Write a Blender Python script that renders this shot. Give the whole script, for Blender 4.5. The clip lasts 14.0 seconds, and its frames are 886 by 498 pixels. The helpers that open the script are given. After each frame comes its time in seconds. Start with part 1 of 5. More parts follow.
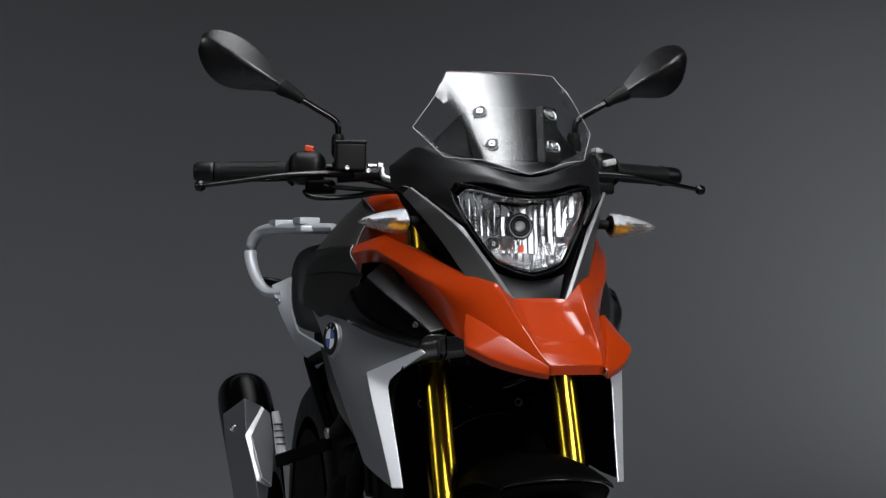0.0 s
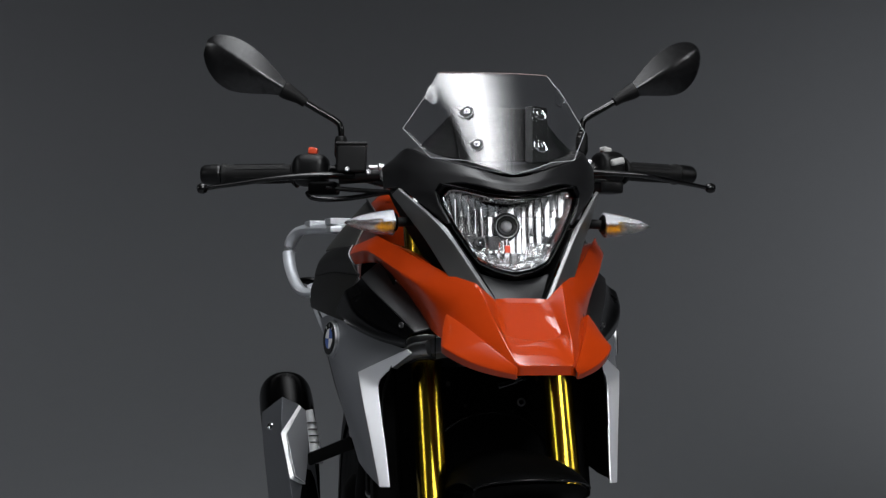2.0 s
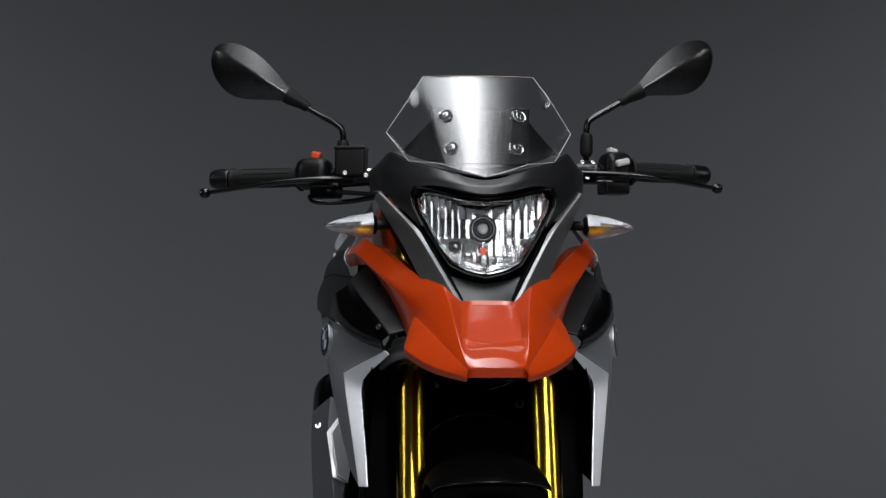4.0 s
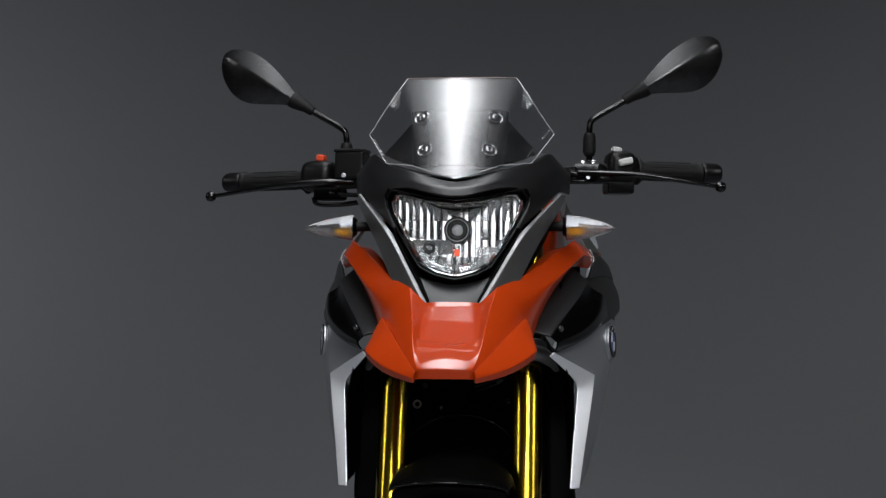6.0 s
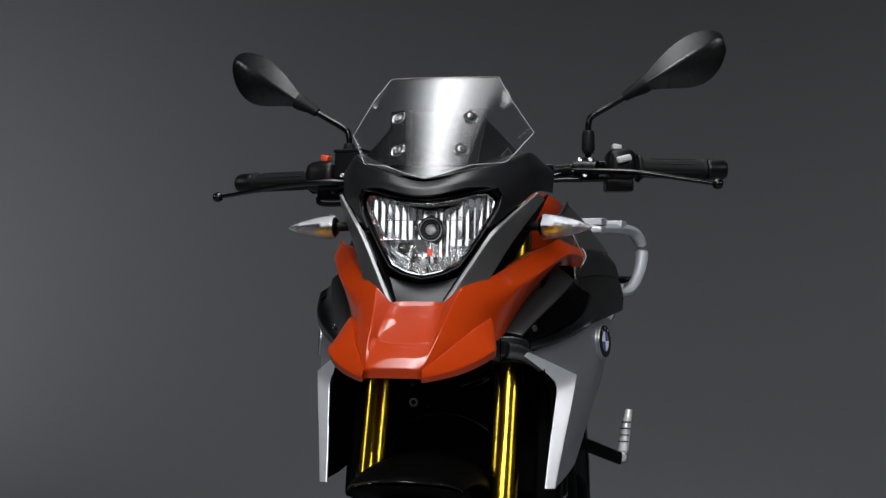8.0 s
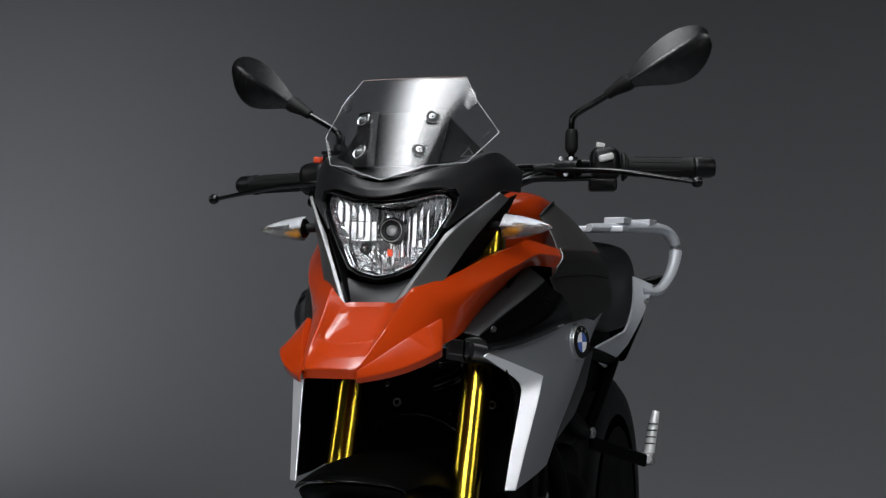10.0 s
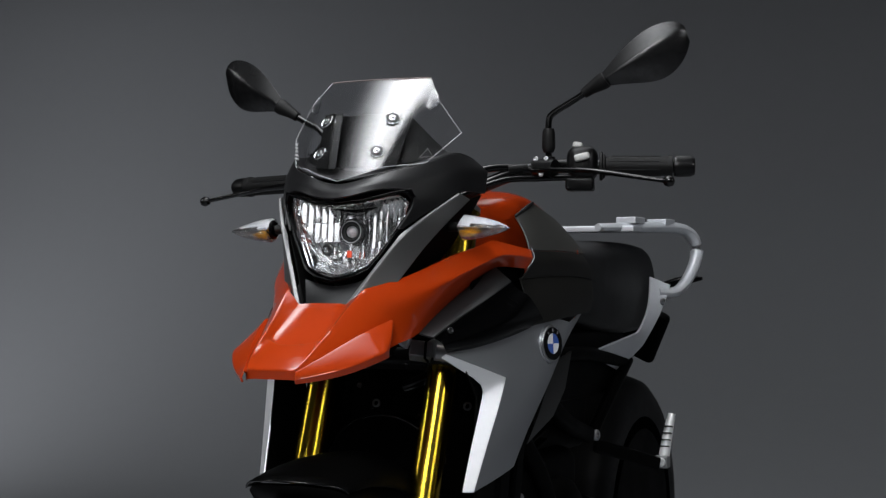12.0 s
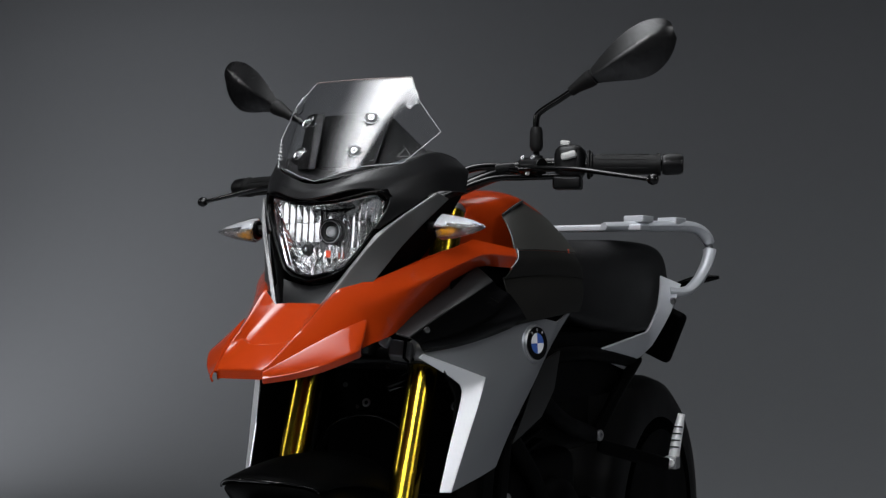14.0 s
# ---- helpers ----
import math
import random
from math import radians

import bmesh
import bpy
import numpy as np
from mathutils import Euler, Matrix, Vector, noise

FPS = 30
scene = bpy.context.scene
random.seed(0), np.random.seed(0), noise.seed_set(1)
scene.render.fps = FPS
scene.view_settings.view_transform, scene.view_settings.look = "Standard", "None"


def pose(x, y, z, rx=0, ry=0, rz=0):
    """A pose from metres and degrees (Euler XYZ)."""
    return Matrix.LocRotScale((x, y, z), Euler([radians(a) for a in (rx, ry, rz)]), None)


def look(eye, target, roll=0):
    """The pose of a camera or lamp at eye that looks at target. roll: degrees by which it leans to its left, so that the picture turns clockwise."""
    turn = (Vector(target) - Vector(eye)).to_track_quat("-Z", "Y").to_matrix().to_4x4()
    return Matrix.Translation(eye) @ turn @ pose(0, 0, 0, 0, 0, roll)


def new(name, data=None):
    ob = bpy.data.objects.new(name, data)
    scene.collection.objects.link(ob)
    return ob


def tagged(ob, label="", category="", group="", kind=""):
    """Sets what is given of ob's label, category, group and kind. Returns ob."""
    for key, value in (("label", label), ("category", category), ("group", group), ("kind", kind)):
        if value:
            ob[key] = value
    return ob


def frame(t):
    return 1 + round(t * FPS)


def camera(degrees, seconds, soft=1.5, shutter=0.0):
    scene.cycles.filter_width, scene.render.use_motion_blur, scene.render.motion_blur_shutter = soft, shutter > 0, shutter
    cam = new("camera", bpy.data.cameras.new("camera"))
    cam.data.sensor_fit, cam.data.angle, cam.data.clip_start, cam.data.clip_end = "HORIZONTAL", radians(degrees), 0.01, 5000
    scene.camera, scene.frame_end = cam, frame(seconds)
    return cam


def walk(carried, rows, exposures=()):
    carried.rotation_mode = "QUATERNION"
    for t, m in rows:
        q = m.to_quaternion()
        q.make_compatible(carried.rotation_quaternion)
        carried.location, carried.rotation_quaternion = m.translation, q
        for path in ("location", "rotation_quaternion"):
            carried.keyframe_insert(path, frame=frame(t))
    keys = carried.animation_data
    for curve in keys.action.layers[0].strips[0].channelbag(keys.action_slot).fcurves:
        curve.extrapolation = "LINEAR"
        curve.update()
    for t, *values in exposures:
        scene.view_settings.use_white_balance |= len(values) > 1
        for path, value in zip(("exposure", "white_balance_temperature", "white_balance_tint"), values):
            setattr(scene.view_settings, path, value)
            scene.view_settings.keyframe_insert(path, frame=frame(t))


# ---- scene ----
cam = camera(32.87, 14.0, 1.35)
PATH = [
    (0, (-0.7171, -2.5793, 0.8631), (-0.1875, -0.6521, 0.9366), 0.26),
    (0.5, (-0.6762, -2.5918, 0.8636), (-0.1791, -0.6559, 0.9368), 0.22),
    (1, (-0.6257, -2.6066, 0.8662), (-0.1698, -0.6606, 0.9372), 0.17),
    (1.5, (-0.5683, -2.6224, 0.8652), (-0.1589, -0.6661, 0.9371), 0.19),
    (2, (-0.501, -2.639, 0.8668), (-0.1455, -0.6721, 0.9374), 0.18),
    (2.5, (-0.4299, -2.6555, 0.8677), (-0.1306, -0.6792, 0.938), 0.21),
    (3, (-0.3503, -2.6696, 0.8678), (-0.1136, -0.6849, 0.9385), 0.23),
    (3.6, (-0.252, -2.6852, 0.8698), (-0.0915, -0.6929, 0.9399), 0.24),
    (4.25, (-0.1417, -2.6967, 0.872), (-0.0665, -0.6993, 0.9412), 0.25),
    (4.9, (-0.0307, -2.703, 0.8745), (-0.0413, -0.7042, 0.9423), 0.25),
    (5.5, (0.0686, -2.7041, 0.8777), (-0.0192, -0.7071, 0.9432), 0.27),
    (6, (0.1552, -2.7018, 0.8791), (0.0012, -0.7088, 0.9436), 0.24),
    (6.5, (0.2394, -2.6964, 0.8814), (0.021, -0.7093, 0.9438), 0.24),
    (7, (0.3204, -2.6899, 0.8835), (0.0403, -0.7106, 0.944), 0.23),
    (7.5, (0.3986, -2.6794, 0.8851), (0.0595, -0.7092, 0.9439), 0.23),
    (8, (0.48, -2.6652, 0.8883), (0.0796, -0.7065, 0.9441), 0.25),
    (8.6, (0.5768, -2.6452, 0.8895), (0.107, -0.7019, 0.9444), 0.23),
    (9.25, (0.6796, -2.6194, 0.8912), (0.1371, -0.6951, 0.9448), 0.23),
    (9.9, (0.7799, -2.5895, 0.8926), (0.1681, -0.6861, 0.9455), 0.22),
    (10.5, (0.8676, -2.559, 0.8939), (0.1965, -0.6757, 0.9464), 0.21),
    (11, (0.938, -2.5325, 0.8938), (0.2195, -0.6668, 0.9469), 0.20),
    (11.5, (1.0001, -2.5063, 0.895), (0.2395, -0.6573, 0.9474), 0.18),
    (12, (1.0558, -2.4804, 0.8961), (0.2572, -0.6475, 0.9478), 0.17),
    (12.5, (1.1029, -2.4591, 0.8963), (0.2724, -0.6404, 0.9477), 0.14),
    (13, (1.1432, -2.439, 0.8969), (0.2846, -0.6333, 0.9476), 0.11),
    (13.5, (1.1742, -2.4214, 0.8979), (0.2934, -0.6265, 0.9476), 0.11),
    (14, (1.1982, -2.4085, 0.8977), (0.3007, -0.6219, 0.9476), 0.09),
]
walk(cam, [(t, look(eye, target, roll)) for t, eye, target, roll in PATH])

# ---------------------------------------------------------------- world and lights
world = bpy.data.worlds.new("studio_world")
scene.world = world
world.use_nodes = True
world.node_tree.nodes["Background"].inputs[0].default_value = (0.02, 0.021, 0.023, 1)
world.node_tree.nodes["Background"].inputs[1].default_value = 0.1


def softbox(name, eye, target, width, height, watts, colour=(1.0, 0.985, 0.97), spread=180, hot=0.0):
    """A studio lamp behind a diffuser. hot: how fast it fades from its long middle line to the edges."""
    lamp = bpy.data.lights.new(name, "AREA")
    lamp.shape, lamp.size, lamp.size_y = "RECTANGLE", width, height
    lamp.energy, lamp.color, lamp.spread = watts, colour, radians(spread)
    if hot:
        lamp.use_nodes = True
        n, l = lamp.node_tree.nodes, lamp.node_tree.links
        place, split = n.new("ShaderNodeNewGeometry"), n.new("ShaderNodeSeparateXYZ")
        l.new(place.outputs["Parametric"], split.inputs[0])
        value = split.outputs[0]
        for kind, number in (("SUBTRACT", 0.5), ("ABSOLUTE", 0.0), ("MULTIPLY", -2.0), ("ADD", 1.0), ("MAXIMUM", 0.0), ("POWER", hot)):
            step = n.new("ShaderNodeMath")
            step.operation = kind
            step.inputs[1].default_value = number
            l.new(value, step.inputs[0])
            value = step.outputs[0]
        l.new(value, n["Emission"].inputs["Strength"])
    ob = new(name, lamp)
    ob.matrix_world = look(eye, target)
    return ob


# an overhead strip softbox with a hot middle, a second one over the seat, a front softbox above the camera, an added
# broad dim fill behind it for the headlight bowl, two upright side softboxes and two low lamps on the backdrop
softbox("overhead_softbox", (-0.20, -1.12, 3.30), (-0.20, -1.119, 0), 2.8, 3.05, 160, (0.94, 0.965, 1.0), spread=110, hot=2.8)
softbox("rear_softbox", (0.15, 1.45, 3.30), (0.15, 1.449, 0), 1.9, 1.1, 12, (0.955, 0.97, 1.0), spread=120, hot=1.3)
softbox("front_softbox", (0.55, -3.75, 3.1), (0, -0.4, 0.7), 1.5, 0.6, 22, (0.955, 0.97, 1.0), spread=84)
# Unseen fill, added so the headlight's reflector bowl has something bright to mirror.
softbox("headlight_fill", (-0.2, -4.4, 1.87), (-0.1, -0.45, 0.95), 2.4, 0.9, 5.5, (0.955, 0.97, 1.0), spread=120)
softbox("side_softbox", (3.5, -2.0, 2.6), (0.2, -0.33, 0.67), 0.35, 1.3, 10.5, (0.955, 0.97, 1.0), spread=110)
softbox("side_softbox", (-3.7, -1.8, 2.6), (-0.2, -0.33, 0.67), 0.35, 1.3, 7.5, (0.955, 0.97, 1.0), spread=110)
softbox("backdrop_light", (-4.8, 1.3, 0.7), (-4.7, 4.8, 0.5), 1.8, 0.6, 38, (0.945, 0.965, 1.0), spread=124)
softbox("backdrop_light", (4.7, 1.3, 0.7), (4.5, 4.8, 0.5), 1.8, 0.6, 34, (0.945, 0.968, 1.0), spread=118)
softbox("floor_wash_light", (-0.5, 3.2, 3.9), (-0.5, 3.3, 0.0), 8.0, 0.5, 8, (0.95, 0.97, 1.0), spread=100)


# ---------------------------------------------------------------- materials
def material(name, colour, rough=0.5, metal=0.0, coat=0.0, coat_rough=0.03, grain=0.0, grain_scale=400.0, wear=0.06, bump=0.0, spec=0.5):
    """A surface with fine grain and slow unevenness in colour, roughness and relief."""
    m = bpy.data.materials.new(name)
    m.use_nodes = True
    n, l = m.node_tree.nodes, m.node_tree.links
    b = n["Principled BSDF"]
    b.inputs["Metallic"].default_value = metal
    b.inputs["Coat Weight"].default_value = coat
    b.inputs["Coat Roughness"].default_value = coat_rough
    b.inputs["Specular IOR Level"].default_value = spec
    where = n.new("ShaderNodeTexCoord")
    fine, slow = n.new("ShaderNodeTexNoise"), n.new("ShaderNodeTexNoise")
    fine.inputs["Scale"].default_value, slow.inputs["Scale"].default_value = grain_scale, 14.0
    fine.inputs["Detail"].default_value, slow.inputs["Detail"].default_value = 3.0, 5.0
    l.new(where.outputs["Object"], fine.inputs["Vector"])
    l.new(where.outputs["Object"], slow.inputs["Vector"])
    both = n.new("ShaderNodeMath")
    both.operation = "MULTIPLY_ADD"
    both.inputs[1].default_value = grain
    l.new(fine.outputs["Fac"], both.inputs[0])
    l.new(slow.outputs["Fac"], both.inputs[2])
    tone = n.new("ShaderNodeMapRange")
    tone.inputs["From Min"].default_value, tone.inputs["From Max"].default_value = 0.3, 0.7 + grain
    tone.inputs["To Min"].default_value, tone.inputs["To Max"].default_value = 1 - wear, 1 + wear
    l.new(both.outputs[0], tone.inputs["Value"])
    hue = n.new("ShaderNodeVectorMath")
    hue.operation = "SCALE"
    hue.inputs[0].default_value = colour
    l.new(tone.outputs[0], hue.inputs["Scale"])
    l.new(hue.outputs[0], b.inputs["Base Color"])
    gloss = n.new("ShaderNodeMath")
    gloss.operation = "MULTIPLY"
    gloss.inputs[1].default_value = rough
    l.new(tone.outputs[0], gloss.inputs[0])
    l.new(gloss.outputs[0], b.inputs["Roughness"])
    if bump:
        relief = n.new("ShaderNodeBump")
        relief.inputs["Strength"].default_value, relief.inputs["Distance"].default_value = bump, 0.0005
        l.new(fine.outputs["Fac"], relief.inputs["Height"])
        l.new(relief.outputs[0], b.inputs["Normal"])
    return m


def clear(name, tint=(1, 1, 1), ior=1.5, rough=0.0, ribs=0.0):
    """Clear moulded plastic, a real refracting solid; ribs: the pitch of a diagonal relief."""
    m = bpy.data.materials.new(name)
    m.use_nodes = True
    n, l = m.node_tree.nodes, m.node_tree.links
    b = n["Principled BSDF"]
    b.inputs["Base Color"].default_value = (*tint, 1)
    b.inputs["Transmission Weight"].default_value = 1.0
    b.inputs["IOR"].default_value = ior
    b.inputs["Roughness"].default_value = rough
    if ribs:
        where, wave, relief = n.new("ShaderNodeTexCoord"), n.new("ShaderNodeTexWave"), n.new("ShaderNodeBump")
        wave.inputs["Scale"].default_value = ribs
        wave.inputs["Distortion"].default_value = 4.0
        wave.bands_direction = "DIAGONAL"
        relief.inputs["Strength"].default_value, relief.inputs["Distance"].default_value = 0.8, 0.0010
        l.new(where.outputs["Object"], wave.inputs["Vector"])
        l.new(wave.outputs["Fac"], relief.inputs["Height"])
        l.new(relief.outputs[0], b.inputs["Normal"])
    return m


ORANGE = material("orange_paint", (0.312, 0.028, 0.0025), 0.38, 0.0, 0.80, 0.03, 0.15, 900, 0.03, 0.0, 0.05)
CLAMP = material("grey_cast_metal", (0.30, 0.30, 0.305), 0.45, 0.6, 0, 0.1, 0.6, 700, 0.10, 0.2)
MIRRORBLACK = material("satin_black_mirror_housing", (0.0045, 0.0045, 0.0048), 0.27, 0, 0, 0.03, 0.4, 1400, 0.1, 0.10, 0.62)
BLACK = material("black_satin_plastic", (0.0030, 0.0030, 0.0032), 0.36, 0, 0, 0.03, 0.5, 1400, 0.15, 0.2, 0.20)
COWL = material("black_moulded_plastic", (0.0060, 0.0060, 0.0064), 0.36, 0, 0, 0.03, 0.5, 1400, 0.15, 0.2, 0.32)
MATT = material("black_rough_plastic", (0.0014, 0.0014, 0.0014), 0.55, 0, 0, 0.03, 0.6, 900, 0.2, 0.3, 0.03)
GLOSS = material("black_gloss_paint", (0.0012, 0.0012, 0.0013), 0.20, 0, 0.0, 0.05, 0.1, 900, 0.1, 0.0, 0.12)
PIPE = material("black_gloss_enamel", (0.002, 0.002, 0.0021), 0.14, 0, 0.0, 0.03, 0.1, 900, 0.1, 0.0, 0.35)
GREY = material("grey_metallic_paint", (0.14, 0.14, 0.138), 0.36, 0.75, 0.0, 0.2, 0.5, 2500, 0.06)
# Lit tone of the grey strip paint, for its inner chamfer.
LIT_GREY = material("lit_grey_metallic_paint", (0.19, 0.19, 0.192), 0.38, 0.65, 0.0, 0.2, 0.5, 2500, 0.05)
TRIM = material("scoop_trim_grey", (0.012, 0.012, 0.0125), 0.32, 0.0, 0.0, 0.2, 0.4, 2500, 0.08, 0.0, 0.35)
KNEE = material("dark_grey_satin_plastic", (0.030, 0.0295, 0.027), 0.40, 0.0, 0.0, 0.2, 0.4, 2500, 0.08)
TANKGREY = material("dark_grey_satin_paint", (0.008, 0.0078, 0.0072), 0.34, 0.0, 0.0, 0.2, 0.4, 2500, 0.08, 0.0, 0.14)
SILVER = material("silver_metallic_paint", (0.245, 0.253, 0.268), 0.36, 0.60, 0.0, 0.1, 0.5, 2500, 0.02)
# Lit tone of the wing's silver, for the forward blade only.
LIT_SILVER = material("lit_silver_paint", (0.84, 0.85, 0.87), 0.44, 0.75, 0.0, 0.1, 0.5, 2500, 0.02)
ALLOY = material("cast_alloy_paint", (0.52, 0.54, 0.57), 0.42, 0.4, 0, 0.1, 0.6, 700, 0.10, 0.2)
GOLD = material("gold_anodised_tube", (0.30, 0.205, 0.018), 0.22, 1.0, 0, 0.05, 0.3, 900, 0.05)
BRIGHT = material("bright_metallised_plastic", (0.93, 0.93, 0.93), 0.30, 0.35, 0, 0.03, 0.3, 300, 0.04)
BOWL = material("metallised_reflector", (0.93, 0.935, 0.94), 0.14, 1.0, 0, 0.03, 0.4, 600, 0.05)
# Reddish glint of the screen's top edge, as a colour.
EDGE = material("reddish_edge_glint", (0.26, 0.20, 0.19), 0.25, 0.0)
SHIELD = material("satin_aluminium", (0.34, 0.345, 0.36), 0.40, 0.6, 0, 0.1, 0.6, 700, 0.08, 0.1)
# Shaded tone of the heat shield's metal, darkened in the colour.
SHADED = material("shaded_grey_metal", (0.12, 0.125, 0.135), 0.42, 0.5, 0, 0.1, 0.6, 700, 0.10, 0.1)
# Pale glint of the screen's side edges, as a colour.
CLEAREDGE = material("pale_edge_glint", (0.40, 0.41, 0.42), 0.2, 0.0)
SMOKED = material("dark_grey_glazed_metal", (0.045, 0.045, 0.046), 0.26, 0.5, 0, 0.05, 0.4, 700, 0.1, 0.1)
CHROME = material("chrome", (0.82, 0.83, 0.84), 0.07, 1.0, 0, 0.03, 0.2, 600, 0.03)
MIRROR = material("vacuum_metallised_plastic", (0.92, 0.925, 0.93), 0.12, 1.0, 0, 0.03, 0.2, 300, 0.03)
STEEL = material("brushed_steel", (0.42, 0.42, 0.43), 0.34, 1.0, 0, 0.05, 0.6, 800, 0.12, 0.2)
DARKMETAL = material("black_coated_metal", (0.0032, 0.0032, 0.0034), 0.34, 0.2, 0, 0.05, 0.5, 900, 0.2, 0.15, 0.3)
RUBBER = material("rubber", (0.0028, 0.0028, 0.0028), 0.55, 0, 0, 0.05, 0.6, 700, 0.2, 0.5, 0.2)
VINYL = material("seat_vinyl", (0.0035, 0.0035, 0.0037), 0.46, 0, 0, 0.05, 0.8, 1100, 0.15, 0.5, 0.3)
AMBER = material("amber_bulb", (0.80, 0.33, 0.004), 0.12, 0.3, 0.5)
WHITE = material("white_enamel", (0.75, 0.76, 0.78), 0.2, 0, 0.8)
BLUE = material("blue_enamel", (0.03, 0.09, 0.36), 0.2, 0, 0.8)
RED = material("red_plastic", (0.55, 0.06, 0.02), 0.35)
BUTTON = material("light_grey_plastic", (0.42, 0.42, 0.41), 0.4)
PALE = material("etched_print", (0.16, 0.16, 0.16), 0.5)
SCREEN = clear("clear_polycarbonate", (0.97, 0.975, 0.98), 1.52, 0.03)
LENS = clear("clear_lens", (0.98, 0.985, 0.985), 1.5)
RIBBED = clear("ribbed_clear_lens", (0.98, 0.98, 0.98), 1.5, 0.0, 210)
PAPER = material("grey_backdrop_paper", (0.188, 0.194, 0.205), 0.9, 0, 0, 0.1, 0.4, 60, 0.02)
STUDIO = material("dark_studio_paint", (0.03, 0.03, 0.032), 0.9, 0, 0, 0.1, 0.4, 40, 0.08)


# ---------------------------------------------------------------- mesh helpers
def finish(name, bm, mat, parent=None, label="", smooth=True):
    me = bpy.data.meshes.new(name)
    bm.to_mesh(me)
    bm.free()
    for p in me.polygons:
        p.use_smooth = smooth
    me.materials.append(mat)
    ob = new(name, me)
    ob.parent = parent
    if label:
        tagged(ob, label)
    return ob


def crisp(ob, width=0.0012, angle=40, segments=2):
    b = ob.modifiers.new("round_edges", "BEVEL")
    b.width, b.segments, b.limit_method, b.angle_limit = width, segments, "ANGLE", radians(angle)
    w = ob.modifiers.new("normals", "WEIGHTED_NORMAL")
    w.keep_sharp = True
    return ob


def sharp_rim(ob):
    e = ob.modifiers.new("sharp_rim", "EDGE_SPLIT")
    e.split_angle, e.use_edge_angle, e.use_edge_sharp = radians(45), True, False
    return ob


def flip(points, s):
    return [(p[0] * s, p[1], p[2]) for p in points]


HEART = Vector((0, -0.12, 0.83))


def shell(name, verts, faces, mat, parent, thick=0.003, creases=(), corners=(), sub=2, s=1, label="", mirror=False, out=None, edge=0.0012, rim=0.5):
    """A moulded panel: a coarse cage, smoothed, thickened inwards and with rounded rims. creases: ((a, b), sharpness)."""
    bm = bmesh.new()
    soft = bm.edges.layers.float.new("crease_edge")
    hard = bm.verts.layers.float.new("crease_vert")
    vs = [bm.verts.new(p) for p in flip(verts, s)]
    fs = [bm.faces.new([vs[i] for i in f]) for f in faces]
    bmesh.ops.recalc_face_normals(bm, faces=fs)
    bm.normal_update()
    total = 0.0
    for f in fs:
        way = Vector(out) if out else (f.calc_center_median() - HEART)
        if out and s < 0:
            way.x = -way.x
        total += f.normal.dot(way.normalized()) * f.calc_area()
    if total < 0:
        bmesh.ops.reverse_faces(bm, faces=fs)
    for (a, b), w in creases:
        e = bm.edges.get((vs[a], vs[b]))
        if e:
            e[soft] = w
    for e in bm.edges:
        if e.is_boundary and not (mirror and all(abs(v.co.x) < 1e-6 for v in e.verts)):
            e[soft] = max(e[soft], rim)
    for i in corners:
        vs[i][hard] = 1.0
    ob = finish(name, bm, mat, parent, label)
    if mirror:
        m = ob.modifiers.new("other_half", "MIRROR")
        m.use_clip = True
        m.merge_threshold = 0.0005
    if sub:
        d = ob.modifiers.new("smooth", "SUBSURF")
        d.levels = d.render_levels = sub
    k = ob.modifiers.new("thickness", "SOLIDIFY")
    k.thickness, k.offset = thick, -1
    if not edge:
        sharp_rim(ob)
    return crisp(ob, edge, 50) if edge else ob


def chain(*points, w=0.8):
    return [((a, b), w) for a, b in zip(points, points[1:])]


def grid_faces(rows, cols, first=0):
    """Quads of a cage of rows by cols points, numbered row by row."""
    return [(first + r * cols + c, first + (r + 1) * cols + c, first + (r + 1) * cols + c + 1, first + r * cols + c + 1) for r in range(rows - 1) for c in range(cols - 1)]


def spline(points, steps=6, closed=False):
    """Catmull-Rom through the points."""
    p = [Vector(q) for q in points]
    n, out = len(p), []
    for i in range(n if closed else n - 1):
        a, b = p[(i - 1) % n] if closed or i else p[0] * 2 - p[1], p[i]
        c = p[(i + 1) % n]
        d = p[(i + 2) % n] if closed or i + 2 < n else c * 2 - b
        for k in range(steps):
            t = k / steps
            out.append(0.5 * ((2 * b) + (c - a) * t + (2 * a - 5 * b + 4 * c - d) * t * t + (3 * b - a - 3 * c + d) * t**3))
    if not closed:
        out.append(p[-1])
    return out


def loft(rings, caps=True):
    bm = bmesh.new()
    made = [[bm.verts.new(v) for v in ring] for ring in rings]
    for a, b in zip(made, made[1:]):
        n = len(a)
        for i in range(n):
            bm.faces.new((a[i], a[(i + 1) % n], b[(i + 1) % n], b[i]))
    if caps:
        bm.faces.new(made[0][::-1])
        bm.faces.new(made[-1])
    bmesh.ops.recalc_face_normals(bm, faces=bm.faces)
    return bm


def sweep(points, radii, sides=14, flat=1.0, up=(0, 0, 1)):
    """A rod along points; radii: one number or one for each point. flat: height over width of its section."""
    pts = [Vector(p) for p in points]
    if not hasattr(radii, "__len__"):
        radii = [radii] * len(pts)
    rings = []
    for i, p in enumerate(pts):
        way = (pts[min(i + 1, len(pts) - 1)] - pts[max(i - 1, 0)]).normalized()
        side = way.cross(Vector(up))
        side = side.normalized() if side.length > 1e-4 else Vector((1, 0, 0))
        over = side.cross(way)
        rings.append([p + radii[i] * (math.cos(a) * side + flat * math.sin(a) * over) for a in (2 * math.pi * k / sides for k in range(sides))])
    return loft(rings)


